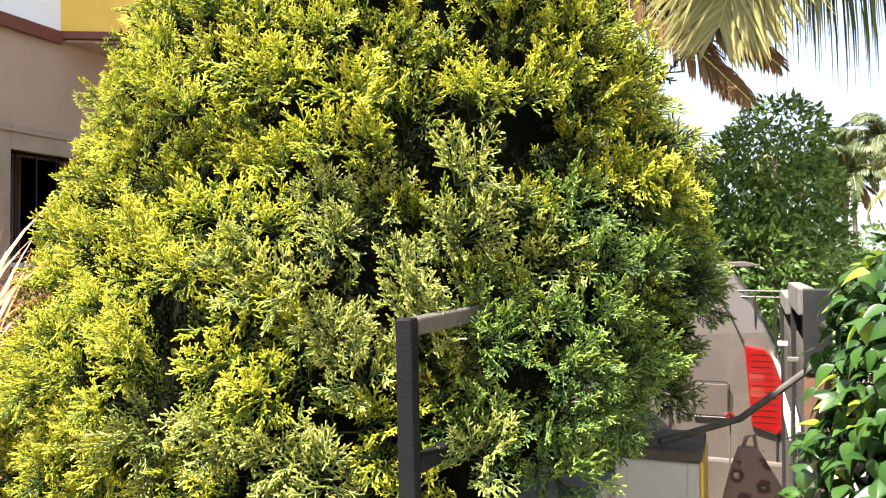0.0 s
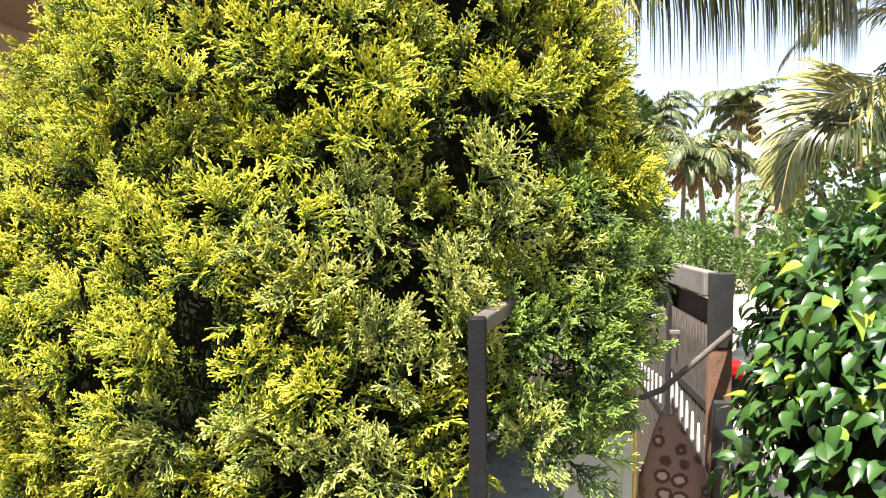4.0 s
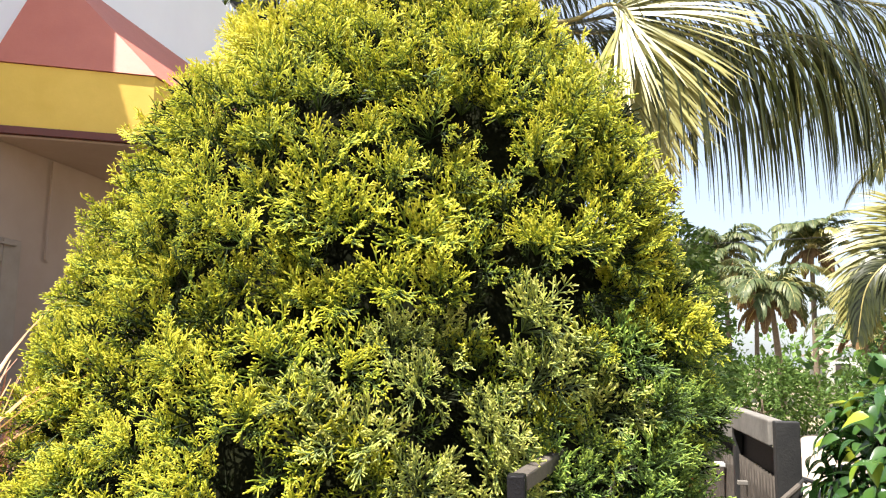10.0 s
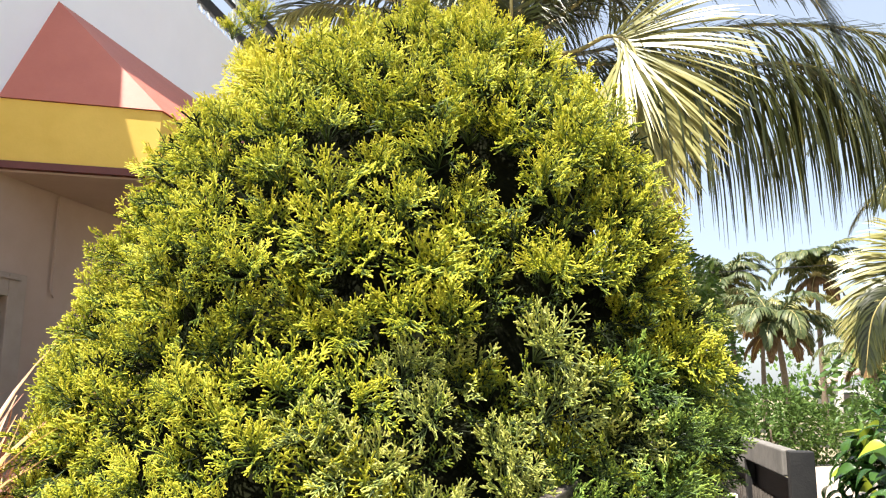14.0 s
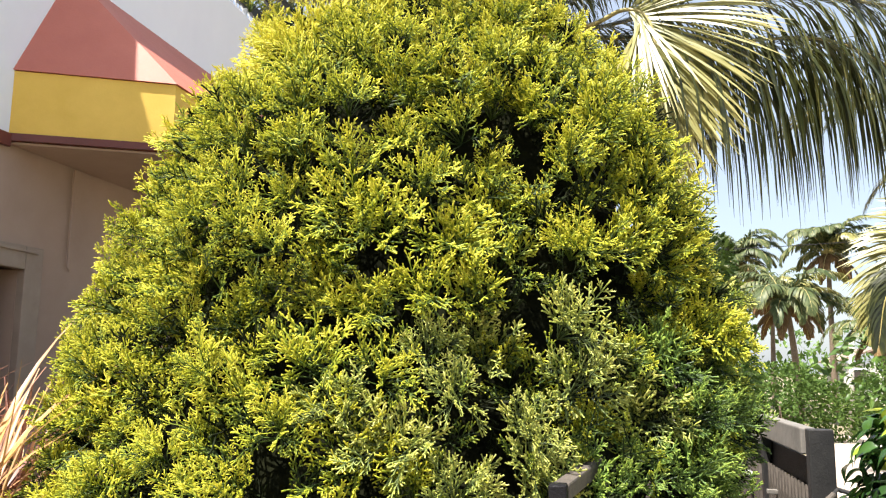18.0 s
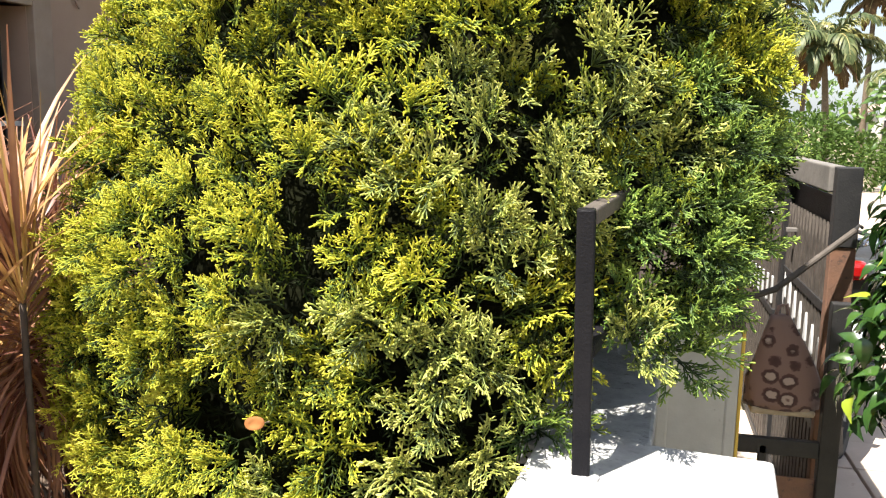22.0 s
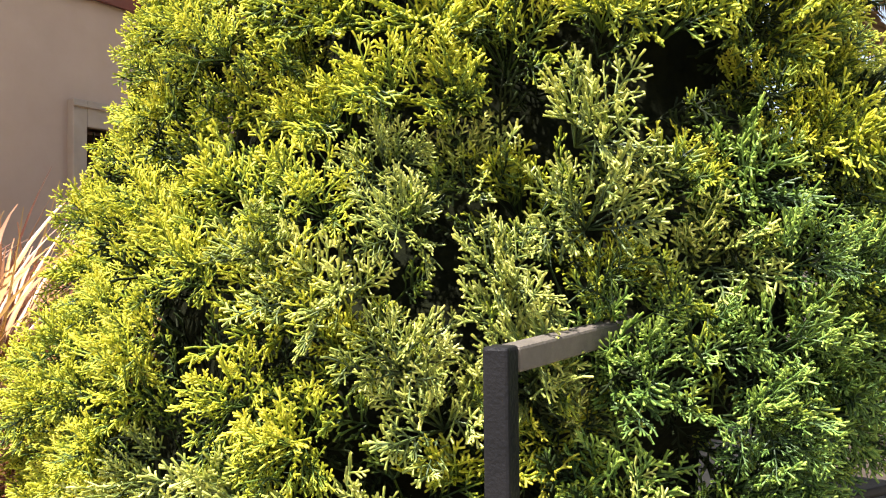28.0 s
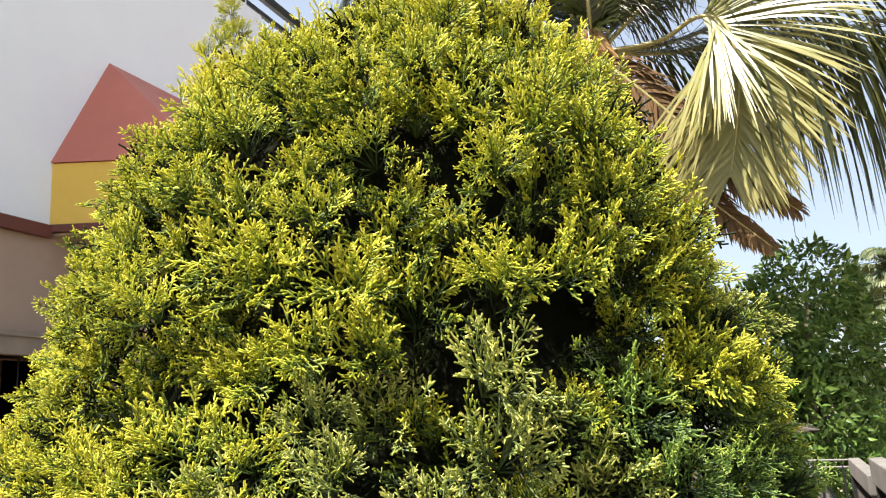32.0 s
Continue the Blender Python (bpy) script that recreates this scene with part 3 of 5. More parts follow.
# ---- gate ----
def gate():
    a, b = Vector((1.047, 3.474, 0)), Vector((1.06, 4.47, 0))
    g = thing("gate", tuple(a), "black iron double gate standing open, with silver-tipped pickets", "gate", rz=math.degrees(math.atan2(b.y - a.y, b.x - a.x)) - 90)
    g.matrix_world = g.matrix_world @ Matrix.Diagonal((1, 1, 1.06, 1))
    ln = (b - a).length
    part("gate_post", box((0.095, 0.06, 0.30), (0.025, 0.0, 1.50), 0.005), M["iron"], g)
    part("gate_post", box((0.095, 0.055, 1.29), (0.025, 0.004, 0.705), 0.005), M["rust"], g, "rust-streaked lower gate post")
    part("gate_post", box((0.06, 0.06, 1.6), (0, ln, 0.82), 0.005), M["iron"], g)
    part("top_rail", box((0.06, ln, 0.10), (-0.01, ln / 2 + 0.03, 1.602), 0.006), M["gatecap"], g, "dusty grey top rail")
    for z in (0.12, 0.62, 1.1):
        part("rail", box((0.03, ln, 0.04), (0.0, ln / 2, z), 0.003), M["iron"], g)
    n = 14
    for k in range(n):
        y = 0.07 + (ln - 0.1) * k / (n - 1)
        part("picket", prism([(-0.023, 0.11), (0.023, 0.11), (0.023, 1.34), (0, 1.43), (-0.023, 1.34)], 0.018, pose(0.009, y, 0, 0, 0, 90)), M["dusty"], g)
        if k % 2 == 0:
            bm = bmesh.new()
            prof = [(0, 0), (0.022, 0.05), (0.016, 0.12), (0, 0.17), (-0.016, 0.12), (-0.022, 0.05)]
            f = bm.faces.new([bm.verts.new((-0.018, y + u, 0.80 + 0.14 * y / ln + v)) for u, v in prof])
            r = bmesh.ops.extrude_face_region(bm, geom=[f])
            bmesh.ops.translate(bm, verts=[v for v in r["geom"] if isinstance(v, bmesh.types.BMVert)], vec=(0.01, 0, 0))
            bmesh.ops.recalc_face_normals(bm, faces=bm.faces)
            part("picket_tip", bm, M["tipw"], g, "silver-painted leaf-shaped tip")
    part("sheet", box((0.006, ln - 0.06, 1.40), (0.016, ln / 2, 0.83)), M["post"], g, "dark backing sheet")
    part("latch", box((0.05, 0.03, 0.02), (-0.03, 0.75, 1.32), 0.003), M["gatecap"], g)
    # the next leaf in the line, a little lower
    c = thing("gate_leaf", (1.04, 4.56, 0), "black iron gate leaf with a dusty rail behind the first leaf", "gate", rz=-1)
    part("top_rail", box((0.06, 1.2, 0.09), (0, 0.6, 1.63), 0.006), M["gatecap"], c, "dusty grey top rail")
    part("gate_post", box((0.06, 0.06, 1.6), (0, 1.2, 0.82), 0.005), M["iron"], c)
    for z in (0.12, 0.9):
        part("rail", box((0.03, 1.2, 0.04), (0.0, 0.6, z), 0.003), M["iron"], c)
    for k in range(15):
        y = 0.05 + k * 0.08
        part("picket", prism([(-0.023, 0.11), (0.023, 0.11), (0.023, 1.44), (0, 1.53), (-0.023, 1.44)], 0.018, pose(0.009, y, 0, 0, 0, 90)), M["dusty"], c)
        if k % 2 == 0:
            part("picket_tip", box((0.01, 0.035, 0.15), (-0.014, y, 1.02 - 0.08 * k / 15), 0.004), M["tipw"], c, "silver-painted tip")
    part("sheet", box((0.006, 1.14, 1.44), (0.016, 0.6, 0.85)), M["post"], c, "dark backing sheet")
    part("latch", box((0.05, 0.09, 0.02), (-0.04, 0.22, 1.42), 0.003), M["tipw"], c)
    # thin wire leaf folded back
    c = thing("gate_leaf", (1.10, 5.82, 0), "thin black iron gate leaf folded back behind the pier", "gate", rz=70)
    part("gate_post", box((0.03, 0.03, 1.6), (0, 0.55, 0.81), 0.004), M["iron"], c)
    for z in (0.12, 1.0, 1.62, 1.66):
        part("rail", tube([(0, 0, z), (0, 0.55, z)], 0.007, 6), M["gatecap"], c)
    for k in range(4):
        part("picket", tube([(0, 0.1 + k * 0.13, 0.1), (0, 0.1 + k * 0.13, 1.64)], 0.007, 6), M["iron"], c)
    # low wicket at the pier
    w = thing("wicket_gate", (0.685, 3.2, 0), "low black steel wicket gate frame", "gate")
    w.matrix_world = w.matrix_world @ Matrix.Diagonal((1, 1, 1.32, 1))
    part("rail", box((0.34, 0.03, 0.05), (0.17, 0, 0.515), 0.004), M["iron"], w)
    part("rail", box((0.34, 0.03, 0.04), (0.17, 0, 0.1), 0.004), M["iron"], w)
    part("upright", box((0.03, 0.03, 0.50), (0.10, 0, 0.27), 0.004), M["iron"], w)
    part("upright", box((0.07, 0.05, 0.95), (0.335, 0, 0.48), 0.004), M["iron"], w)
    part("panel", box((0.2, 0.01, 0.3), (0.2, 0.01, 0.27)), M["rust"], w)
    # brace rod
    r = thing("brace_rod", (0.53, 3.13, 1.21), "thin grey steel brace rod across the gateway", "rod")
    part("rod", tube([(0, 0, 0), (0.27, 0.14, 0.075), (0.57, 0.29, 0.295)], 0.0125, 10), M["dusty"], r)
    part("hook", tube([(0.56, 0.285, 0.29), (0.585, 0.297, 0.315), (0.60, 0.302, 0.305)], 0.007, 6), M["iron"], r)


gate()


def bag():
    b = thing("cloth_bag", (0.855, 3.27, 0.79), "purple-brown floral cloth bag hanging from the rod", "bag")
    b.matrix_world = b.matrix_world @ Matrix.Diagonal((1.03, 1, 0.86, 1))
    bm = bmesh.new()
    rings = []
    for i in range(15):
        s = i / 14
        w = 0.128 * (1 - 0.78 * max(0, s - 0.28) ** 1.15 / 0.72 ** 1.15) + 0.003
        d = 0.05 * (1 - 0.6 * s)
        cx = -0.03 * s
        ring = []
        for k in range(32):
            a = 2 * math.pi * k / 32
            fold = 1 + 0.10 * math.sin(3 * a + 3 * s) * (0.4 + s) + 0.05 * math.sin(7 * a + 5 * s)
            ring.append(bm.verts.new((cx + math.cos(a) * w * fold, math.sin(a) * d * fold, 0.03 + 0.43 * s)))
        rings.append(ring)
    for p, q in zip(rings, rings[1:]):
        for k in range(32):
            bm.faces.new((p[k], p[(k + 1) % 32], q[(k + 1) % 32], q[k]))
    bm.faces.new(rings[0][::-1])
    bm.faces.new(rings[-1])
    part("bag_body", bm, M["floral"], b, smooth=True)
    part("hem", box((0.232, 0.085, 0.035), (0, 0, 0.018), 0.014), M["hem"], b, "pale stitched hem")
    part("handle", tube([(-0.05, 0, 0.44), (-0.035, 0.0, 0.50), (-0.01, 0, 0.51), (0.0, 0, 0.44)], 0.008, 6), M["floral"], b)


bag()


# ---- parked car beyond the gate ----
def car():
    c = thing("car", (1.07, 5.85, 0), "champagne-silver people carrier parked beyond the gate, rear in view", "car")
    c.matrix_world = c.matrix_world @ Matrix.Diagonal((1.14, 1.14, 1.165, 1))
    # side outline, x forward along -x
    prof = [(-4.4, 0.35), (-4.4, 0.75), (-4.25, 0.95), (-3.45, 1.05), (-2.75, 1.58), (-1.6, 1.66), (-0.5, 1.62), (-0.36, 1.595), (-0.28, 1.53), (-0.20, 1.40), (-0.11, 1.22), (-0.04, 1.06), (-0.005, 0.90), (0.0, 0.55), (-0.02, 0.36)]
    bm = bmesh.new()
    rows = []
    for k, y in enumerate((0.0, 0.02, 0.10, 0.5, 1.2, 1.6, 1.68, 1.7)):
        side = min(y, 1.7 - y)
        inset = 0.10 * (1 - min(1, side / 0.10)) ** 2
        rows.append([bm.verts.new((x, y + (0.16 if y < 0.85 else -0.16) * max(0, z - 1.0) * (1 if side < 0.3 else 0.3), z - inset * 0.3)) for x, z in prof])
    for a, b in zip(rows, rows[1:]):
        for i in range(len(prof)):
            j = (i + 1) % len(prof)
            bm.faces.new((a[i], a[j], b[j], b[i]))
    bm.faces.new(rows[0])
    bm.faces.new(rows[-1][::-1])
    bmesh.ops.recalc_face_normals(bm, faces=bm.faces)
    part("body", bm, M["carpaint"], c)
    for x in (-0.95, -3.55):
        w = part("wheel", tube([(x, -0.02, 0.32), (x, 0.2, 0.32)], 0.32, 28), M["black_rubber"], c, "black tyre on a grey rim")
        part("rim", tube([(x, -0.03, 0.32), (x, 0.05, 0.32)], 0.2, 20), M["chrome"], w)
        part("wheel_arch", tube([(x, -0.012, 0.36), (x, 0.01, 0.36)], 0.4, 28), M["dark_plastic"], c)
    part("spoiler", prism([(-0.52, 0), (-0.5, 0.03), (-0.22, 0.035), (-0.12, 0.012), (-0.22, 0.0)], 1.35, pose(0, 0.18, 1.56), 0.006), M["carpaint"], c, "roof spoiler over the tailgate")
    part("rear_glass", prism([(-0.29, 1.53), (-0.205, 1.39), (-0.12, 1.22), (-0.055, 1.08), (-0.035, 1.08), (-0.095, 1.23), (-0.185, 1.41), (-0.27, 1.54)], 1.3, pose(0, 0.2, 0)), M["car_glass"], c, "dark rear window")
    for n_, p in (("side_window", [(-0.95, 1.08), (-0.95, 1.48), (-0.52, 1.46), (-0.42, 1.10)]), ("side_window", [(-1.95, 1.06), (-1.95, 1.52), (-1.02, 1.50), (-1.02, 1.08)]), ("side_window", [(-2.95, 1.06), (-2.6, 1.5), (-2.02, 1.52), (-2.02, 1.06)])):
        part(n_, prism(p, 0.02, pose(0, 0.0, 0, -9, 0, 0) @ Matrix.Translation((0, 0.155, 0.02))), M["car_glass"], c)
    lamp = part("tail_lamp", prism([(-0.225, 1.12), (-0.12, 1.10), (-0.05, 1.02), (0.0, 0.88), (0.012, 0.68), (-0.05, 0.62), (-0.19, 0.66)], 0.2, pose(0, -0.012, 0), 0.01), M["red_lens"], c, "tall red tail lamp")
    part("lamp_glass", prism([(-0.10, 1.09), (-0.06, 1.045), (-0.01, 0.93), (-0.035, 0.91)], 0.205, pose(0.01, -0.014, 0)), M["clear_lens"], lamp)
    for z in np.linspace(0.69, 1.07, 12):
        part("lamp_rib", box((0.14, 0.003, 0.002), (-0.12, -0.013, z)), M["maroon"], lamp)
    part("fuel_flap", box((0.18, 0.008, 0.18), (-0.41, -0.001, 0.80), 0.003), M["carpaint"], c)
    for p in ([(-0.51, 0, 0.70), (-0.51, 0, 0.89), (-0.49, 0, 0.905), (-0.33, 0, 0.905), (-0.31, 0, 0.885), (-0.31, 0, 0.715), (-0.33, 0, 0.70), (-0.51, 0, 0.70)],
              [(-0.66, -0.002, 0.45), (-0.64, -0.002, 0.9), (-0.62, 0.02, 1.1), (-0.72, 0.06, 1.4)], [(-0.225, -0.004, 1.13), (-0.30, 0.03, 1.29), (-0.44, 0.085, 1.52)]):
        part("panel_gap", tube(p, 0.005, 5), M["dark_plastic"], c)
    part("bumper", prism([(-0.75, 0.22), (-0.70, 0.47), (-0.03, 0.47), (0.05, 0.4), (0.04, 0.22)], 1.7, pose(0, -0.02, 0), 0.02), M["carpaint"], c)
    part("wiper", tube([(-0.12, 0.5, 1.09), (-0.11, 0.95, 1.1)], 0.008, 6), M["dark_plastic"], c)
    part("aerial", tube([(-0.6, 0.35, 1.6), (-0.3, 0.35, 1.72)], 0.004, 5), M["dark_plastic"], c)


car()


def motorbike():
    b = thing("motorcycle", (1.69, 5.36, 0.08), "red and black motorcycle parked behind the gate", "motorcycle", rz=70)
    b.matrix_world = b.matrix_world @ Matrix.Scale(1.08, 4)
    for x in (-0.62, 0.62):
        pts = [(x + 0.28 * math.cos(a), 0, 0.3 + 0.28 * math.sin(a)) for a in np.linspace(0, 2 * math.pi, 29)]
        w = part("wheel", tube(pts, 0.045, 8, False), M["black_rubber"], b)
        part("hub", tube([(x, -0.06, 0.3), (x, 0.06, 0.3)], 0.06, 12), M["chrome"], w)
    bm = bmesh.new()
    bmesh.ops.create_uvsphere(bm, u_segments=20, v_segments=12, radius=1.0, matrix=pose(0.15, 0, 0.86) @ Matrix.Diagonal((0.27, 0.13, 0.13, 1)))
    part("fuel_tank", bm, M["dark_plastic"], b, "black fuel tank", True)
    part("seat", box((0.62, 0.22, 0.09), (-0.32, 0, 0.82), 0.035), M["black_rubber"], b)
    part("engine", box((0.36, 0.22, 0.34), (0.08, 0, 0.42), 0.05), M["dark_plastic"], b)
    part("tail_lamp", box((0.09, 0.13, 0.10), (-0.68, 0, 0.98), 0.03), M["red_lens"], b, "red tail lamp")
    part("tail_cowl", box((0.34, 0.2, 0.16), (-0.5, 0, 0.92), 0.04), M["dark_plastic"], b, "black tail cowl")
    part("number_plate", box((0.01, 0.17, 0.12), (-0.74, 0, 0.68), 0.003), M["white"], b)
    part("mudguard", tube([(-0.9, 0, 0.45), (-0.8, 0, 0.62), (-0.62, 0, 0.66), (-0.45, 0, 0.62)], 0.06, 8), M["dark_plastic"], b)
    part("fork", tube([(0.62, 0.07, 0.3), (0.42, 0.07, 1.0)], 0.022, 8), M["chrome"], b)
    part("fork", tube([(0.62, -0.07, 0.3), (0.42, -0.07, 1.0)], 0.022, 8), M["chrome"], b)
    part("handlebar", tube([(0.25, -0.36, 1.03), (0.36, -0.2, 1.08), (0.42, 0, 1.02), (0.36, 0.2, 1.08), (0.25, 0.36, 1.03)], 0.014, 8), M["iron"], b)
    bm = bmesh.new()
    bmesh.ops.create_uvsphere(bm, u_segments=16, v_segments=10, radius=0.095, matrix=pose(0.55, 0, 0.92))
    part("headlamp", bm, M["chrome"], b, "", True)
    for s in (-1, 1):
        m = part("mirror", tube([(0.30, s * 0.26, 1.06), (0.33, s * 0.30, 1.22), (0.30, s * 0.33, 1.30)], 0.007, 6), M["iron"], b, "round mirror on a black stalk")
        part("mirror_glass", tube([(0.295, s * 0.34, 1.36), (0.32, s * 0.34, 1.36)], 0.062, 20), M["mirror"], m)


motorbike()

# ---- palms ----
def bend(points, n=30):
    """A smooth line through control points."""
    c = np.array(points, float)
    c = np.concatenate([[2 * c[0] - c[1]], c, [2 * c[-1] - c[-2]]])
    out = []
    m = len(c) - 3
    for k in range(n + 1):
        f = m * k / n
        i = min(int(f), m - 1)
        u = f - i
        a, b, d, e = c[i:i + 4]
        out.append(0.5 * (2 * b + (d - a) * u + (2 * a - 5 * b + 4 * d - e) * u * u + (3 * b - a - 3 * d + e) * u ** 3))
    return np.array(out)


def arch(base, az, lift, length, droop, n=30):
    """A line that rises at an angle and bows over."""
    p = np.array(base, float)
    out = np.array([math.sin(radians(az)), math.cos(radians(az)), 0.0])
    pts, el = [p.copy()], radians(lift)
    for i in range(n):
        el -= radians(droop) / n * (0.35 + 1.3 * i / n)
        p = p + (out * math.cos(el) + np.array([0, 0, 1]) * math.sin(el)) * length / n
        pts.append(p.copy())
    return np.array(pts)


def frond(rng, pts, face, leaf, pairs, hang, young, wide=0.02, start=0.08):
    """Leaflets of one feather leaf: long folded strips from both sides of the midrib; face: the way its upper side looks."""
    n = len(pts) - 1
    V, F, G = [], [], []
    face = np.array(face, float)
    for k in range(pairs):
        s = start + (0.99 - start) * k / (pairs - 1)
        f = s * n
        i = min(int(f), n - 1)
        c = pts[i] + (pts[i + 1] - pts[i]) * (f - i)
        along = pts[i + 1] - pts[i]
        along = along / np.linalg.norm(along)
        side = np.cross(along, face)
        side /= np.linalg.norm(side) + 1e-6
        nor = np.cross(side, along)
        ll = leaf * (math.sin(math.pi * min(1, 0.22 + 0.78 * s)) ** 0.6 * 0.85 + 0.15) * rng.uniform(0.82, 1.1)
        for sd in (-1, 1):
            a = radians(rng.normal(58, 6) - 26 * s)
            rise = rng.normal(0.22, 0.12)
            d = along * math.cos(a) + (side * sd * math.cos(rise) + nor * math.sin(rise)) * math.sin(a)
            wv = np.cross(d, nor)
            wv /= np.linalg.norm(wv) + 1e-9
            q = c.copy()
            w0 = wide * rng.uniform(0.75, 1.15)
            b0 = len(V)
            h = hang * rng.uniform(0.7, 1.3)
            for j in range(6):
                u = j / 5
                w = w0 * (0.5 + 0.9 * u) * (1 - u ** 3) + 0.0012
                V += [q - wv * w, q + wv * w]
                g = young + 0.3 * u * rng.uniform(0.6, 1.2)
                G += [g, g]
                d = d + np.array([0, 0, -h * (0.1 + u) * 0.5])
                d /= np.linalg.norm(d)
                q = q + d * ll / 5
            F += [(b0 + 2 * j, b0 + 2 * j + 1, b0 + 2 * j + 3, b0 + 2 * j + 2) for j in range(5)]
    return np.array(V), np.array(F), np.array(G)


def coconut_palm(at, height, fronds, label, seed, lean=(0, 0), pairs=56, trunk_r=0.15, bunch=True, wide=0.02, special=(), nuts=0):
    rng = np.random.default_rng(seed)
    t = thing("coconut_palm", at, label, "palm tree")
    tp = [(lean[0] * s * s, lean[1] * s * s, height * s) for s in np.linspace(0, 1, 14)]
    rad = [trunk_r * (1.35 - 0.55 * s + 0.03 * (i % 2)) for i, s in enumerate(np.linspace(0, 1, 14))]
    part("trunk", tube(tp, rad, 14), M["bark"], t, "grey ringed trunk", smooth=True)
    top = np.array([lean[0], lean[1], height])
    lines = []
    for az, lift, length, droop, kind, hang in fronds:
        lines.append((arch(top + np.array([math.sin(radians(az)), math.cos(radians(az)), 0]) * 0.1, az, lift, length, droop), (0, 0, 1), length * 0.26, pairs, hang, kind, 0.08))
    for ctrl, face, leaf, hang, kind, start in special:
        lines.append((bend([top] + [np.array(c) - np.array(at) for c in ctrl]), face, leaf, int(pairs * 1.7), hang, kind, start))
    for pts, face, leaf, prs, hang, kind, start in lines:
        v, f, g = frond(rng, pts, face, leaf, prs, hang, 0.4 if kind == "palm_old" else 0.3, wide, start)
        fr = part("frond", tube(pts, [0.026 * (1 - 0.85 * s) + 0.003 for s in np.linspace(0, 1, len(pts))], 6), M["rachis"], t, smooth=True)
        mesh_ob("leaflet_feather", v, f, M[kind], fr, g)["kind"] = "stuff"
    if bunch:
        for k in range(nuts):
            bm = bmesh.new()
            a = k * 2.4
            bmesh.ops.create_icosphere(bm, subdivisions=2, radius=0.11, matrix=pose(top[0] + math.cos(a) * 0.24, top[1] + math.sin(a) * 0.24, height - 0.25 - 0.1 * (k % 3), 0, 0, k * 40) @ Matrix.Diagonal((0.85, 0.85, 1.15, 1)))
            part("coconut", bm, M["nut"], t, "orange-brown coconut", True)
        part("crown_fibre", tube([(top[0], top[1], height - 0.5), (top[0], top[1], height - 0.1), (top[0], top[1], height + 0.22)], [trunk_r * 1.0, trunk_r * 1.7, trunk_r * 0.9], 14), M["fibre"], t, "orange-brown crown fibre")
        for k in range(7):
            a = k * 0.9 + 0.3
            part("leaf_stub", tube([(top[0], top[1], height - 0.2), (top[0] + math.cos(a) * 0.24, top[1] + math.sin(a) * 0.24, height - 0.02), (top[0] + math.cos(a) * 0.42, top[1] + math.sin(a) * 0.42, height - 0.3)], [0.05, 0.04, 0.015], 6), M["fibre"], t)
    return t


# az is clockwise from straight ahead, lift and droop in degrees
NEAR_FRONDS = ((30, 55, 4.4, 85, "palm_leaf", 0.8), (330, 60, 4.4, 80, "palm_leaf", 0.8), (0, 75, 4.2, 60, "palm_leaf", 0.7), (285, 45, 4.0, 80, "palm_leaf", 0.9), (80, 45, 4.6, 75, "palm_leaf", 0.9))
# the fronds over the bush: control points of the midrib, the way it faces, leaflet length
BENT = (((0.11, 8.50, 5.72), (0.52, 8.30, 5.79), (0.77, 8.20, 5.60), (0.82, 8.15, 5.07), (0.73, 8.15, 4.52), (0.61, 8.15, 4.07)), (0.1, -1.0, 0.15), 1.4, 0.3, "palm_old", 0.36)
SWEEP = (((0.23, 8.90, 5.75), (1.00, 8.90, 5.72), (1.79, 8.90, 5.60), (2.57, 8.90, 5.58), (3.26, 8.90, 5.22), (3.67, 8.90, 4.47)), (0.1, -0.25, 1.0), 2.55, 5.0, "palm_leaf", 0.08)
SWEEP2 = (((0.16, 9.20, 6.00), (1.17, 9.20, 6.16), (2.44, 9.20, 6.20), (3.5, 9.20, 6.0), (4.5, 9.20, 5.55), (5.2, 9.20, 4.8)), (0.1, -0.25, 1.0), 2.4, 4.5, "palm_leaf", 0.08)
UPPER = (((-0.17, 9.20, 6.52), (0.40, 9.20, 6.85), (1.23, 9.20, 7.04), (2.20, 9.20, 6.97), (2.80, 9.20, 6.61), (3.10, 9.20, 6.01)), (0.1, -0.3, 1.0), 1.3, 0.8, "palm_leaf", 0.08)
LEFT = (((-0.82, 8.80, 6.46), (-1.10, 8.80, 7.18), (-1.76, 8.80, 7.73), (-2.52, 8.80, 7.99), (-3.21, 8.80, 7.82), (-3.66, 8.80, 7.37)), (0.0, -0.4, 1.0), 1.7, 3.2, "palm_leaf", 0.08)
LEFT2 = (((-1.02, 9.20, 6.36), (-1.75, 9.20, 6.66), (-2.52, 9.20, 6.85), (-3.15, 9.20, 6.93), (-3.62, 9.20, 6.83)), (0.0, -0.4, 1.0), 0.8, 2.2, "palm_old", 0.08)
STEEP = (((-0.50, 8.60, 6.18), (-0.22, 8.60, 6.82), (0.29, 8.60, 7.29), (1.08, 8.60, 7.42), (1.81, 8.60, 7.11), (2.37, 8.60, 6.62)), (0.0, -0.4, 1.0), 1.5, 2.8, "palm_leaf", 0.08)
TALL = (((-0.54, 8.40, 6.23), (-0.56, 8.40, 7.12), (-0.83, 8.40, 7.84), (-1.32, 8.40, 8.14), (-1.89, 8.40, 7.98)), (0.3, -0.6, 1.0), 1.5, 3.0, "palm_leaf", 0.08)
DEAD = (((-0.35, 8.30, 5.44), (0.09, 8.30, 4.92), (0.65, 8.30, 4.20), (1.15, 8.30, 3.70)), (0.3, -1.0, 0.5), 0.55, 1.0, "palm_dead", 0.08)
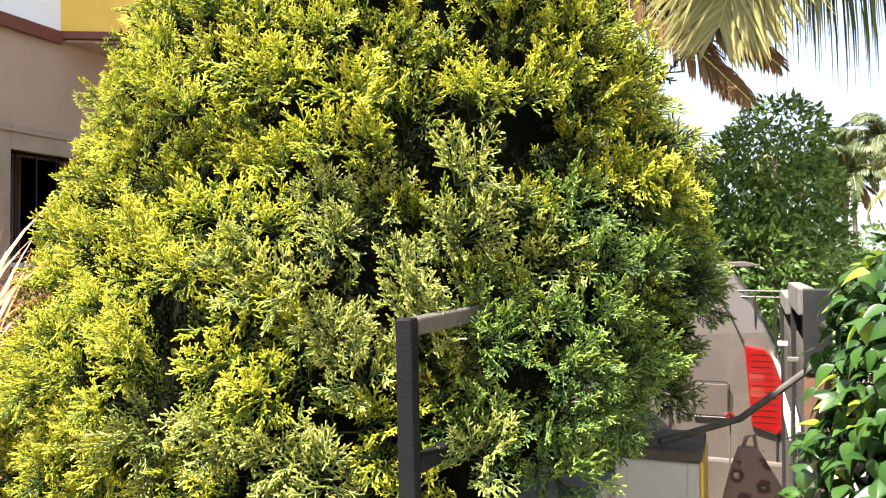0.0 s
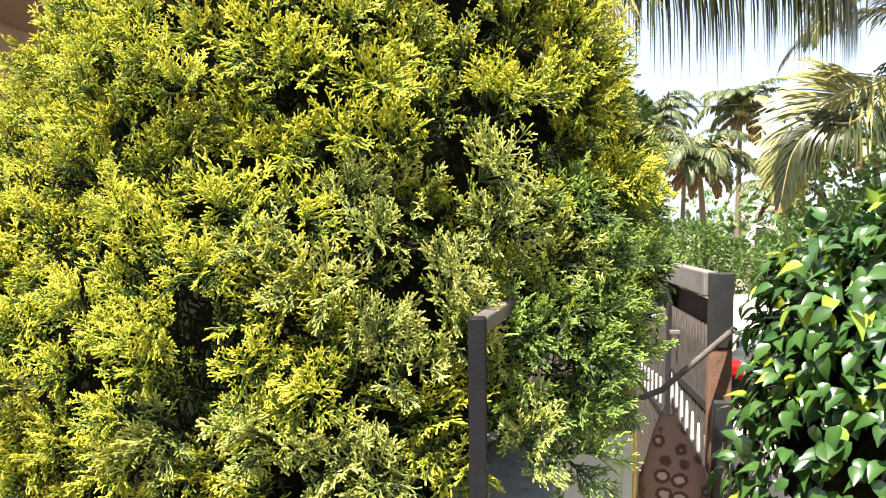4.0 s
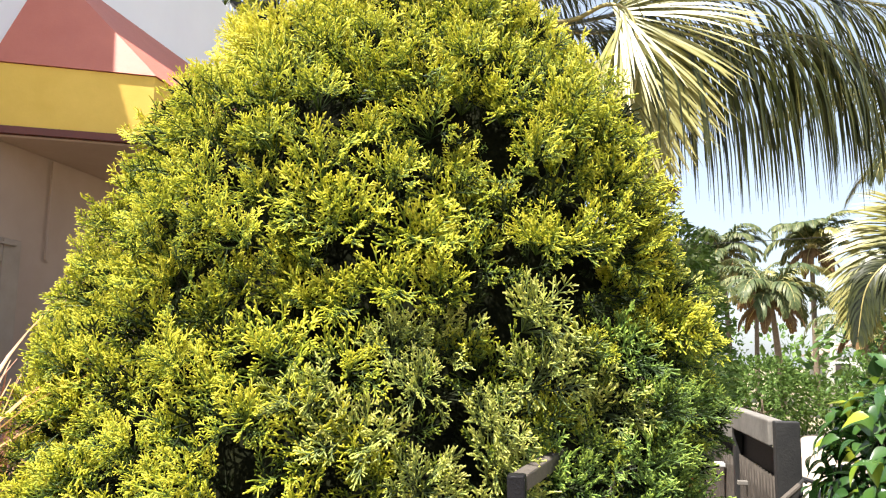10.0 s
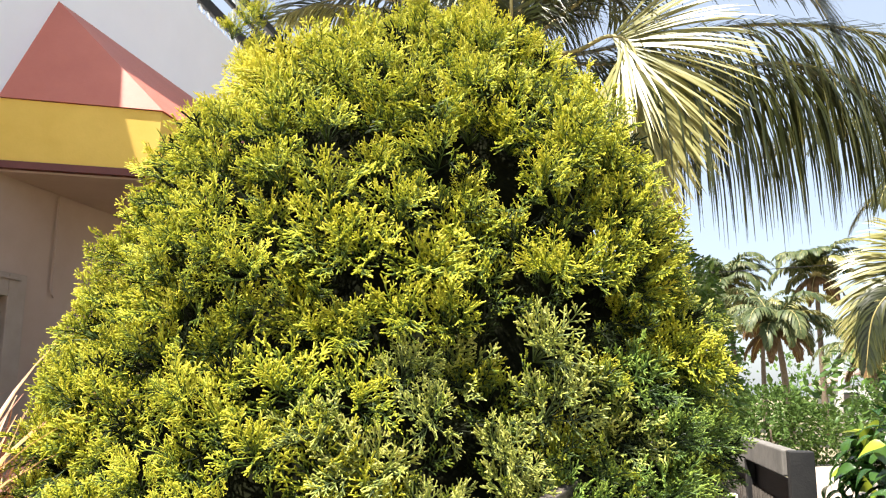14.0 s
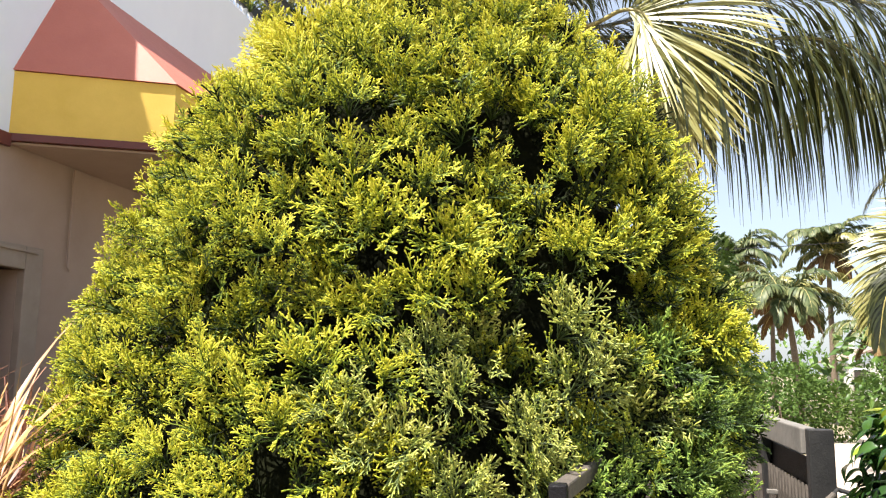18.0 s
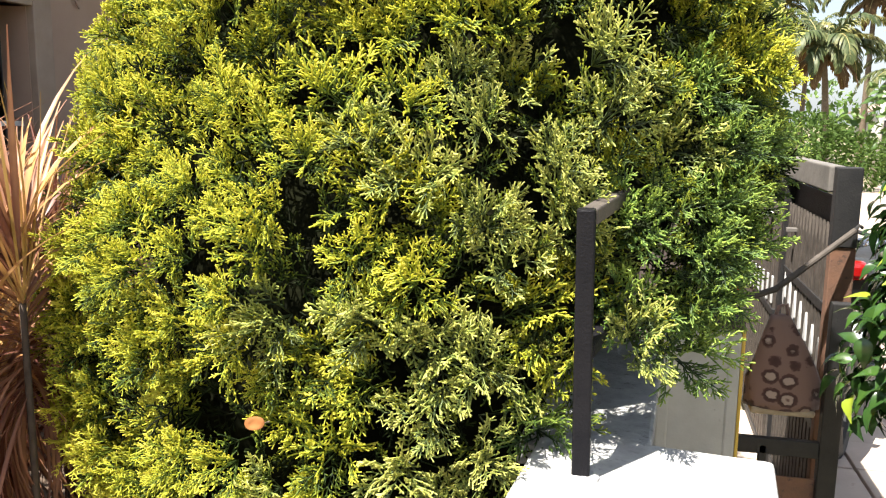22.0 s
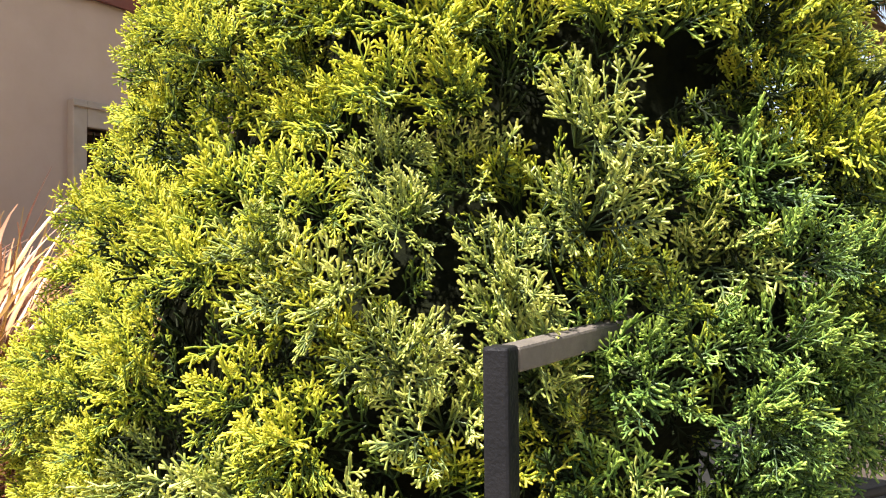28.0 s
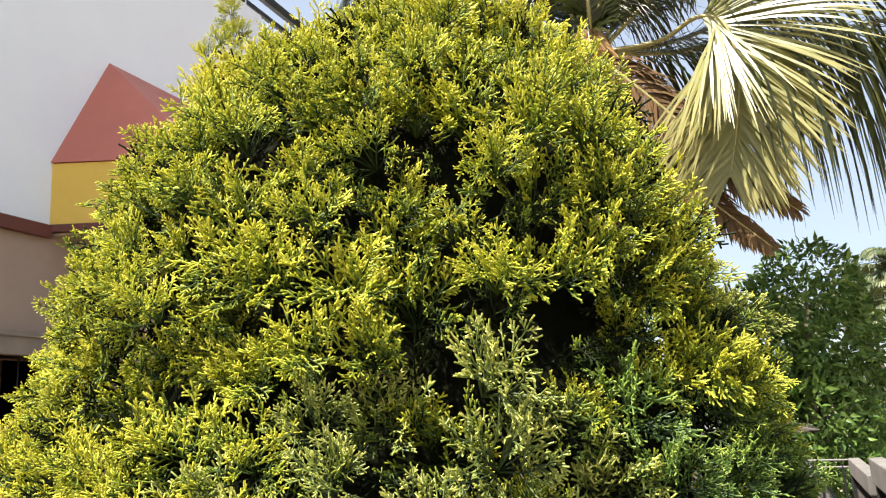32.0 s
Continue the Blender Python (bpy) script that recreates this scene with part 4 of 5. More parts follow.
DEAD2 = (((-0.38, 8.30, 4.93), (-0.05, 8.30, 4.46), (0.45, 8.30, 3.87), (0.88, 8.30, 3.40)), (0.5, -1.0, 0.3), 0.5, 1.2, "palm_dead", 0.08)
coconut_palm((-0.6, 8.6, 0), 5.8, NEAR_FRONDS, "coconut palm with arching green and yellowing fronds behind the bush", 5, (0, 0.0), 106, 0.17, wide=0.0165, special=(BENT, DEAD, DEAD2, SWEEP, SWEEP2, UPPER, LEFT, LEFT2, STEEP, TALL))
SIDE_FRONDS = ((240, 20, 3.4, 90, "palm_leaf", 1.0), (265, 45, 3.6, 95, "palm_leaf", 1.0), (285, 15, 2.8, 85, "palm_leaf", 1.1), (215, 45, 4.8, 95, "palm_leaf", 0.9), (180, 50, 4.8, 95, "palm_leaf", 0.9), (310, 50, 4.8, 85, "palm_leaf", 0.8), (350, 50, 4.8, 85, "palm_leaf", 0.8), (40, 45, 4.8, 85, "palm_leaf", 0.8), (90, 45, 4.8, 90, "palm_leaf", 0.8), (130, 45, 4.8, 90, "palm_leaf", 0.8))
HANG = (((6.01, 13.50, 4.40), (5.34, 13.50, 4.17), (4.91, 13.50, 3.85), (4.61, 13.50, 3.26), (4.48, 13.50, 2.57)), (-0.5, -0.8, 0.3), 1.05, 0.5, "palm_old", 0.2)
HANG3 = (((5.59, 13.20, 3.80), (4.94, 13.20, 3.63), (4.51, 13.20, 3.19), (4.33, 13.20, 2.40)), (0.1, -0.8, 0.6), 0.8, 2.0, "palm_leaf", 0.08)
coconut_palm((7.2, 14.2, 0), 5.6, SIDE_FRONDS, "coconut palm leaning over the road", 8, (0, 0), 86, 0.17, wide=0.022, special=(HANG, HANG3), nuts=9)
rng_f = random.Random(4)
for x, y, hgt in ((7.7, 45, 7.9), (7.8, 34, 4.7), (11.2, 42, 7.8), (12.9, 40, 3.9), (10.0, 50, 6.6), (15.1, 42, 6.0), (16.6, 40, 6.1), (6.9, 52, 8.0), (4.9, 40, 5.6), (2.4, 46, 6.4)):
    fr = [(k * 33 + rng_f.uniform(-14, 14), rng_f.uniform(15, 78), rng_f.uniform(2.4, 3.3), rng_f.uniform(95, 135), "palm_old" if rng_f.random() < 0.12 else "palm_far", 1.6) for k in range(20)]
    fr += [(k * 52 + rng_f.uniform(-14, 14), -25, 1.9, 60, "palm_dead", 1.8) for k in range(7)]
    tagged(coconut_palm((x, y, 0), hgt, fr, "distant coconut palm beyond the road", int(x * 10), (rng_f.uniform(-0.4, 0.4), 0), 46, 0.12, False, 0.05), group="distant palms")


# ---- broad-leaved trees and shrubs ----
def blade(length, width, fold=0.25, curl=0.3, rows=5):
    """A pointed leaf along z, folded on its midrib and curling over."""
    V, F, G = [], [], []
    for i in range(rows + 1):
        s = i / rows
        w = width * math.sin(math.pi * min(1, s ** 0.75)) * (1 - 0.25 * s) * 0.5 if i not in (0, rows) else 0.0015
        y = -curl * length * s * s
        z = length * (s - 0.2 * curl * s * s)
        V += [(-w, y + fold * w, z), (0, y, z), (w, y + fold * w, z)]
        G += [0.5, 0.62, 0.5]
    for i in range(rows):
        a = 3 * i
        F += [(a, a + 1, a + 4, a + 3), (a + 1, a + 2, a + 5, a + 4)]
    return np.array(V), np.array(F), np.array(G)


def crown_points(rng, n, lumps):
    """Places and outward ways over the skin of several rounded lumps."""
    P, N = [], []
    tot = sum(r[3] ** 2 for r in lumps)
    for cx, cy, cz, r, sq in lumps:
        k = int(n * r * r / tot)
        d = rng.normal(0, 1, (k, 3))
        d /= np.linalg.norm(d, axis=1, keepdims=True)
        rad = r * (0.72 + 0.36 * rng.random(k) ** 0.6)
        P.append(np.array([cx, cy, cz]) + d * rad[:, None] * np.array([1, 1, sq]))
        N.append(d)
    return np.concatenate(P), np.concatenate(N)


def leafy_tree(name, at, trunk_h, lumps, n, kinds, mat, label, category, seed, size=1.0, trunk_r=0.1):
    rng = np.random.default_rng(seed)
    t = thing(name, at, label, category)
    part("trunk", tube([(0, 0, -0.02), (0.03, 0.02, trunk_h * 0.5), (0, 0, trunk_h)], [trunk_r * 1.3, trunk_r, trunk_r * 0.6], 10), M["bark"], t, smooth=True)
    for cx, cy, cz, r, sq in lumps[:6]:
        part("limb", tube([(0, 0, trunk_h * 0.6), (cx * 0.5, cy * 0.5, (trunk_h * 0.6 + cz) / 2 + 0.1), (cx, cy, cz)], [trunk_r * 0.6, trunk_r * 0.4, trunk_r * 0.12], 7), M["bark"], t, smooth=True)
    P, N = crown_points(rng, n, lumps)
    d = N + np.array([[0, 0, -0.25]]) + rng.normal(0, 0.5, P.shape)
    v, f, g = scatter(kinds, rng, P, basis(d, rng.uniform(0, 6.28, len(P))), rng.uniform(0.7, 1.25, len(P)) * size)
    ob = mesh_ob("crown", v, f, M[mat], t, g)
    ob["kind"] = "stuff"
    return t


MANGO = [blade(0.2, 0.09, 0.3, c, 4) for c in (0.2, 0.5, 0.8)]
SMALL = [blade(0.09, 0.045, 0.3, c, 3) for c in (0.1, 0.4)]
leafy_tree("mango_tree", (1.0, 9.3, 0), 2.4, [(0, 0, 2.65, 0.70, 0.9), (0.36, 0.2, 2.45, 0.5, 0.9), (-0.5, 0.1, 2.3, 0.62, 1.0), (0.15, -0.2, 3.1, 0.48, 0.9), (0.38, 0.2, 1.9, 0.5, 1.0), (-0.2, -0.2, 1.75, 0.75, 1.0), (0.25, -0.2, 1.2, 0.6, 0.9), (-0.65, -0.2, 1.2, 0.7, 0.9), (0.3, -0.2, 0.6, 0.55, 0.9), (-0.95, 0.1, 1.9, 0.6, 1.1), (-0.8, 0.1, 2.6, 0.4, 1.0)], 17000, MANGO, "mango", "bushy dark-green mango tree behind the car", "tree", 21, 0.46)
leafy_tree("shade_tree", (7.3, 16.6, 0), 2.6, [(0, 0, 3.0, 1.7, 0.9), (-1.25, 0, 2.2, 1.25, 1.1), (1.3, 0.3, 2.4, 1.5, 1.1), (0, -0.3, 1.5, 1.4, 1.0), (2.5, 0.3, 3.4, 1.7, 1.0)], 5200, SMALL, "mango", "dark-leaved roadside tree behind the fig", "tree", 22, 2.2)
leafy_tree("roadside_shrub", (5.2, 24.8, 0), 1.0, [(0, 0, 1.0, 1.3, 0.9), (-1.7, 0.3, 1.0, 1.3, 0.9), (1.2, 0.2, 0.8, 1.0, 0.9), (-3.2, 0.2, 1.2, 1.5, 1.0)], 12000, SMALL, "shrub", "pale-green shrub along the dirt road", "shrub", 23, 1.6, 0.05)
leafy_tree("roadside_shrub", (9.2, 27.6, 0), 1.0, [(0, 0, 1.1, 1.1, 1.1), (1.3, 0.4, 1.4, 1.3, 1.0), (-0.8, 0.5, 0.8, 0.8, 0.9), (3.0, 0.8, 1.8, 1.5, 1.1)], 9000, SMALL, "shrub", "straggly thin shrub beside the pole", "shrub", 24, 1.6, 0.05)
leafy_tree("hedge_tree", (-1.6, 15, 0), 1.6, [(0, 0, 1.6, 1.4, 0.9), (1.5, 0, 1.5, 1.2, 0.9), (-1.8, 0.4, 1.5, 1.4, 0.9), (-3.5, 0.4, 1.8, 1.6, 0.9)], 4200, MANGO, "mango", "dark hedge tree behind the parked car", "tree", 25)


def far_woods():
    rng = np.random.default_rng(31)
    lumps = [(x, 62 + rng.uniform(-5, 10), rng.uniform(0.8, 2.4), rng.uniform(2.2, 4.2), 0.7) for x in np.arange(-40, 64, 3.4)]
    lumps += [(x, 33 + rng.uniform(-1, 2), rng.uniform(0.5, 1.0), rng.uniform(1.1, 1.8), 0.8) for x in (-8, -6, -3.5, -1, 0.5, 2.4, 4.2, 19, 21, 23, 26)]
    lumps += [(x, 36 + rng.uniform(-1, 1.5), rng.uniform(0.7, 1.3), rng.uniform(1.3, 1.9), 0.8) for x in np.arange(5.6, 18.5, 1.7)]
    P, N = crown_points(rng, 15000, lumps)
    d = N + rng.normal(0, 0.6, P.shape)
    v, f, g = scatter([blade(0.5, 0.26, 0.3, 0.4, 2), blade(0.4, 0.3, 0.3, 0.1, 2)], rng, P, basis(d, rng.uniform(0, 6.28, len(P))), rng.uniform(0.7, 1.3, len(P)))
    tagged(mesh_ob("far_woods", v, f, M["mango"], None, g), "distant green belt of trees", "woods", kind="stuff")


far_woods()


def ficus():
    t = thing("fig_bush", (1.765, 2.97, 0.0), "glossy green weeping fig bush with yellow-green young leaves", "bush")
    rng = np.random.default_rng(41)
    part("trunk", tube([(0, 0, -0.02), (0.02, 0, 0.6), (0, 0.02, 1.4)], [0.05, 0.045, 0.02], 8), M["bark"], t, smooth=True)
    lumps = [(0, 0, 1.35, 0.62, 1.1), (-0.25, -0.2, 1.15, 0.5, 1.1), (-0.02, -0.1, 1.62, 0.50, 1.0), (0.12, 0.0, 1.88, 0.42, 1.0), (-0.28, -0.08, 1.50, 0.44, 1.1), (0.5, 0.0, 1.9, 0.5, 1.0), (-0.15, -0.25, 0.75, 0.5, 1.2), (0.4, 0.1, 1.3, 0.6, 1.1), (0.3, 0, 0.7, 0.6, 1.1), (-0.46, -0.12, 1.12, 0.34, 1.2), (-0.36, 0.0, 1.62, 0.30, 1.0)]
    for cx, cy, cz, r, sq in lumps:
        part("limb", tube([(0, 0, 0.5), (cx * 0.5, cy * 0.5, (0.5 + cz) / 2), (cx, cy, cz + r * 0.5)], [0.025, 0.018, 0.006], 6), M["bark"], t, smooth=True)
    # near-black balls fill in for the shade behind the leaves
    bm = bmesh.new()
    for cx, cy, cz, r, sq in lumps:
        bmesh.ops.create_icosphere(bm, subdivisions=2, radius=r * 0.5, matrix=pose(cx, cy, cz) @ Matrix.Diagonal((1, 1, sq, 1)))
    part("shade_core", bm, M["core"], t, "near-black balls standing in for the shade between leaves")
    P, N = crown_points(rng, 12500, lumps)
    keep = np.ones(len(P), bool)
    for cx, cy, cz, r, sq in lumps:
        keep &= np.linalg.norm((P - np.array([cx, cy, cz])) / np.array([1, 1, sq]), axis=1) > r * 0.64
    keep &= ((P[:, 2] > 0.62) | (P[:, 0] > 0.15)) & ((P[:, 2] > 0.95) | (P[:, 0] > -0.35))
    P, N = P[keep], N[keep]
    kinds = [blade(0.082, 0.054, 0.35, c, 6) for c in (0.15, 0.35, 0.55, 0.75)]
    out = N * 0.8 + np.array([[0, 0, -0.6]]) + rng.normal(0, 0.5, P.shape)
    turn = basis(out, rng.uniform(0, 6.28, len(P)))
    # leaf faces turn up and outward
    face = N + np.array([[0, 0, 0.9]]) + rng.normal(0, 0.35, P.shape)
    zc = turn[:, :, 2]
    yc = face - (face * zc).sum(1, keepdims=True) * zc
    yc /= np.linalg.norm(yc, axis=1, keepdims=True)
    turn = np.stack([np.cross(yc, zc), yc, zc], axis=2)
    size = rng.uniform(0.75, 1.2, len(P))
    young = rng.random(len(P)) < 0.08 + 0.08 * (P[:, 2] > 1.6)
    pick = rng.integers(0, len(kinds), len(P))
    order = np.argsort(P[:, 0] * 0.7 + P[:, 1] * 1.0 - P[:, 2] * 0.35)
    near = np.zeros(len(P), bool)
    near[order[:300]] = True
    shared = {}
    for i in np.nonzero(near)[0]:
        key = (int(pick[i]), bool(young[i]))
        if key not in shared:
            v, f, g = kinds[key[0]]
            shared[key] = mesh_data("leaf", v, f, M["ficus_new" if key[1] else "ficus"], g, True)
        ob = new("leaf", shared[key])
        ob.parent = t
        ob.matrix_basis = Matrix.Translation(P[i]) @ Matrix(turn[i]).to_4x4() @ Matrix.Scale(float(size[i]), 4)
    for nm, mask, mat in (("foliage", ~near & ~young, "ficus"), ("young_foliage", ~near & young, "ficus_new")):
        v, f, g = scatter(kinds, rng, P[mask], turn[mask], size[mask], pick[mask])
        mesh_ob(nm, v, f, M[mat], t, g, smooth=True)["kind"] = "stuff"


ficus()


UPRIGHT = [mesh_data("blade", *blade(0.8, 0.015, 0.35, c, 8)[:2], M["cordy_gold"], blade(0.8, 0.015, 0.35, c, 8)[2]) for c in (0.03, 0.1, 0.2)]


def cordyline(at, h, heads, seed, one_sided=False):
    rng = np.random.default_rng(seed)
    t = thing("cordyline", at, "bronze-red cordyline with long strappy leaves", "plant", group="cordylines by the house")
    long_leaf = [blade(0.62, 0.021, 0.4, c, 7) for c in (0.2, 0.5, 0.8, 1.1)]
    for hx, hy, hz in heads:
        part("stem", tube([(hx * 0.4, hy * 0.4, -0.02), (hx * 0.8, hy * 0.8, hz * 0.5), (hx, hy, hz)], [0.013, 0.011, 0.010], 8), M["cane"], t, smooth=True)
        n = 230
        lift = rng.uniform(0, 1, n)
        az = rng.uniform(0, 6.28, n)
        el = radians(88) - lift * radians(145)
        d = np.stack([np.cos(el) * np.cos(az), np.cos(el) * np.sin(az), np.sin(el)], axis=1)
        if one_sided:
            d[:, 0] = np.where(d[:, 0] > 0.1, -d[:, 0], d[:, 0])
        p = np.stack([np.full(n, hx), np.full(n, hy), hz + 0.12 - lift * 0.42], axis=1) + d * 0.02
        turn = basis(d, np.zeros(n))
        z = turn[:, :, 2]
        up = np.array([[0, 0, 1.0]]) - z[:, 2:3] * z
        up /= np.linalg.norm(up, axis=1, keepdims=True) + 1e-6
        turn = np.stack([np.cross(up, z), up, z], axis=2)
        v, f, g = scatter(long_leaf, rng, p, turn, rng.uniform(0.8, 1.15, n) * (1.1 - 0.35 * lift), None, -0.35 * lift + 0.15)
        mesh_ob("leaf_rosette", v, f, M["cordy"], t, g)["kind"] = "stuff"
        m = 14
        az, lean = rng.uniform(0, 6.28, m), rng.uniform(0.1, 0.9, m)
        d = np.stack([np.cos(az) * lean, np.sin(az) * lean, np.ones(m)], axis=1)
        if one_sided:
            d[:, 0] = np.minimum(d[:, 0], 0.12)
        turn = basis(d, np.zeros(m))
        for k in range(m):
            ob = new("blade", UPRIGHT[k % 3])
            ob.parent = t
            ob.matrix_basis = Matrix.Translation((hx, hy, hz)) @ Matrix(turn[k]).to_4x4() @ Matrix.Scale(float(rng.uniform(0.7, 1.05)), 4)


cordyline((-2.28, 2.72, 0), 1.2, [(0, 0, 1.15), (0.12, -0.12, 0.8), (-0.2, 0.0, 1.35)], 51)
cordyline((-2.15, 2.97, 0), 1.2, [(0, 0, 1.2), (0.0, 0.05, 0.85)], 52)
cordyline((-2.68, 2.55, 0), 1.2, [(0, 0, 1.3), (-0.15, 0.0, 0.9)], 53)
cordyline((-1.53, 2.05, 0.05), 1.2, [(0, 0, 1.3), (-0.14, -0.04, 0.95)], 54, True)


# ---- distance: pole, far house, wire ----
def distance():
    p = thing("utility_pole", (7.65, 26.9, 0), "pale concrete roadside pole", "pole")
    part("shaft", tube([(0, 0, -0.02), (0.16, 0, 2.98)], [0.085, 0.075], 10), M["pole_paint"], p, smooth=True)
    h = thing("far_house", (17.6, 58, 0), "distant low house with white wall and rusty roof", "house")
    h.matrix_world = h.matrix_world @ Matrix.Scale(1.35, 4)
    part("wall", box((3.2, 3, 1.9), (0, 0, 0.95)), M["plaster"], h)
    part("roof", prism([(-2.0, 2.0), (0, 2.7), (2.0, 2.0), (2.0, 1.93), (0, 2.6), (-2.0, 1.93)], 3.4, pose(0, -1.7, 0)), M["roof_tin"], h, "rusty pitched roof")
    for x in (-0.9, 0.6):
        w = part("window", box((0.7, 0.06, 0.9), (x, -1.5, 1.15)), M["dark_room"], h)
        part("window_frame", box((0.8, 0.05, 0.06), (x, -1.53, 1.63)), M["white"], w)
    c = thing("overhead_wire", (0, 18, 4.7), "thin black overhead wire", "wire")
    pts = [(x, 0, -0.25 * (1 - ((x - 4) / 6) ** 2) + 0.045 * x) for x in np.linspace(-2, 12, 20)]
    part("wire", tube(pts, 0.008, 5), M["iron"], c)


distance()

# ---- the arborvitae ----
BUSH = Vector((-0.42, 3.33, 0.0))
PROFILE_Z = (0.15, 0.5, 0.9, 1.2, 1.55, 1.75, 1.9, 2.1, 2.35, 2.6, 2.75, 2.9, 3.1, 3.22, 3.32, 3.39, 3.44, 3.5)
PROFILE_R = (1.35, 1.52, 1.61, 1.63, 1.61, 1.55, 1.51, 1.46, 1.41, 1.36, 1.31, 1.22, 1.06, 0.92, 0.74, 0.54, 0.3, 0.05)
# the flank towards the gate is cut back
FLANK_Z = (0.15, 1.1, 1.4, 1.56, 1.78, 2.04, 2.2, 2.37, 2.53, 2.62, 2.72, 2.9, 3.12, 3.3, 3.4, 3.5)
FLANK_R = (1.05, 1.08, 1.12, 1.17, 1.20, 1.26, 1.23, 1.18, 1.10, 1.01, 0.93, 0.88, 0.78, 0.62, 0.40, 0.05)
# Gaps between the boughs: bearing from the front (degrees), height, radius.
GAPS = ((16.5, 2.64, 0.09), (32, 2.11, 0.14), (36.5, 2.12, 0.11), (33, 2.22, 0.08), (27.5, 1.31, 0.08), (-5.5, 2.06, 0.09), (-17, 2.88, 0.07), (-11, 2.19, 0.07), (39, 2.15, 0.08), (-4, 1.66, 0.07), (-14, 1.2, 0.13),
        (-3, 1.50, 0.06), (-18, 1.11, 0.08))
# Boughs that stand out from the rest: bearing, height, size.
BOUGHS = ((24.6, 2.06, 1.0), (-2.5, 2.10, 1.15), (18, 2.23, 1.15), (8, 2.45, 1.2), (11.4, 2.28, 0.9), (3.1, 2.33, 0.9), (40, 1.84, 1.1), (26.5, 1.80, 0.85), (18.8, 1.80, 0.8), (28.4, 1.64, 0.9),
          (4.8, 1.93, 1.05), (-15, 3.05, 1.0), (9.6, 2.97, 1.1), (27, 2.89, 1.2), (-4, 2.73, 1.0), (28, 2.57, 1.1), (-11.5, 2.44, 1.0), (24, 2.4, 1.1), (-11, 1.99, 1.1))
BOUGHS2 = ((32, 1.97, 1.2), (-12, 1.47, 1.1), (-11.8, 1.03, 1.1), (-31.6, 1.08, 1.1), (26.8, 1.46, 1.15), (26.5, 1.39, 1.0), (21, 1.63, 1.2), (23, 1.57, 1.2), (25.7, 1.66, 1.1), (22, 1.5, 1.1), (19.4, 1.72, 1.1), (2, 1.42, 1.0), (8, 1.38, 0.9), (22, 1.66, 0.8), (1, 1.85, 1.1), (0, 1.44, 1.1), (-9.7, 1.57, 1.0), (12, 1.34, 1.0), (-34, 0.9, 1.1), (34, 1.45, 1.2), (-33, 1.88, 1.0), (47, 2.44, 1.1), (51, 2.2, 1.2), (-25, 2.4, 1.1), (-38, 2.7, 1.1))


FANS = 13
# Leader shoots: place, foot, tip, number of tufts.
LEADERS = ((-0.19, 3.0, 3.2, 3.78, 13), (-0.40, 3.0, 3.25, 3.70, 9), (-1.13, 3.0, 3.2, 3.82, 11), (-0.66, 3.0, 3.25, 3.52, 6), (-0.92, 3.0, 3.2, 3.46, 6), (0.12, 2.95, 3.0, 3.30, 6))


def bush_radius(z, b=0.0):
    """Reach of the outermost tips from the trunk at a height and a bearing."""
    start, end = np.interp(z, (1.45, 1.95), (26, 42)), np.interp(z, (1.45, 1.95), (62, 80))
    side = np.clip((np.asarray(b, float) - start) / (end - start), 0, 1)
    back = 1 - 0.13 * np.clip((np.asarray(b, float) - 80) / 12, 0, 1)
    lean = np.interp(z, (1.75, 2.3, 2.8, 3.3), (0.0, 0.05, 0.09, 0.13)) + side * np.interp(z, (1.85, 2.2, 2.6, 3.1, 3.4), (0.0, 0.08, 0.14, 0.11, 0.03))
    return np.maximum((np.interp(z, PROFILE_Z, PROFILE_R) * (1 - side) + np.interp(z, FLANK_Z, FLANK_R) * side) * back - lean, 0.02)


def spray(rng, length):
    """One flat fan of fine scaly twigs in the x-z plane, growing along z: stems, and short tapering forks along every branch."""
    stems, tips = [], []
    curve = rng.uniform(-0.3, 0.3)
    n = 5
    last = np.zeros(3)
    for i in range(1, n + 1):
        s = i / n
        p = np.array([curve * s * s * length, rng.normal(0, 0.003), s * length])
        stems.append([*last, *p, 0.0017, 0.0016, 0.42 * (s - 1 / n), 0.42 * s + 0.05])
        for side in (-1, 1):
            if rng.random() < 0.08:
                continue
            le = length * (0.60 - 0.36 * s) * rng.uniform(0.75, 1.25)
            a = radians(rng.uniform(30, 56))
            d = np.array([side * math.sin(a), rng.normal(0, 0.25), math.cos(a)])
            q = last + d * le
            g = 0.22 + 0.34 * s
            stems.append([*last, *q, 0.0016, 0.0017, g * 0.5, g + 0.2])
            turn = 1 if rng.random() < 0.5 else -1
            for f in (0.35, 0.58, 0.8, 0.98):
                b = last + d * le * f
                turn = -turn
                aa = a * side * (1 if f < 0.9 else 0.8) + turn * radians(rng.uniform(26, 52) if f < 0.9 else rng.uniform(0, 14))
                dd = np.array([math.sin(aa), rng.normal(0, 0.32), math.cos(aa)])
                tips.append([*b, *(b + dd * rng.uniform(0.007, 0.0135)), 0.0017, 0.0018, g + 0.08, g + 0.42])
        last = p
    tips.append([*last, *(last + np.array([0, 0, 0.012])), 0.0019, 0.0020, 0.5, 0.95])
    return np.array(stems), np.array(tips)


def turn_segs(segs, m, p):
    out = segs.copy()
    out[:, 0:3] = segs[:, 0:3] @ m.T + p
    out[:, 3:6] = segs[:, 3:6] @ m.T + p
    return out


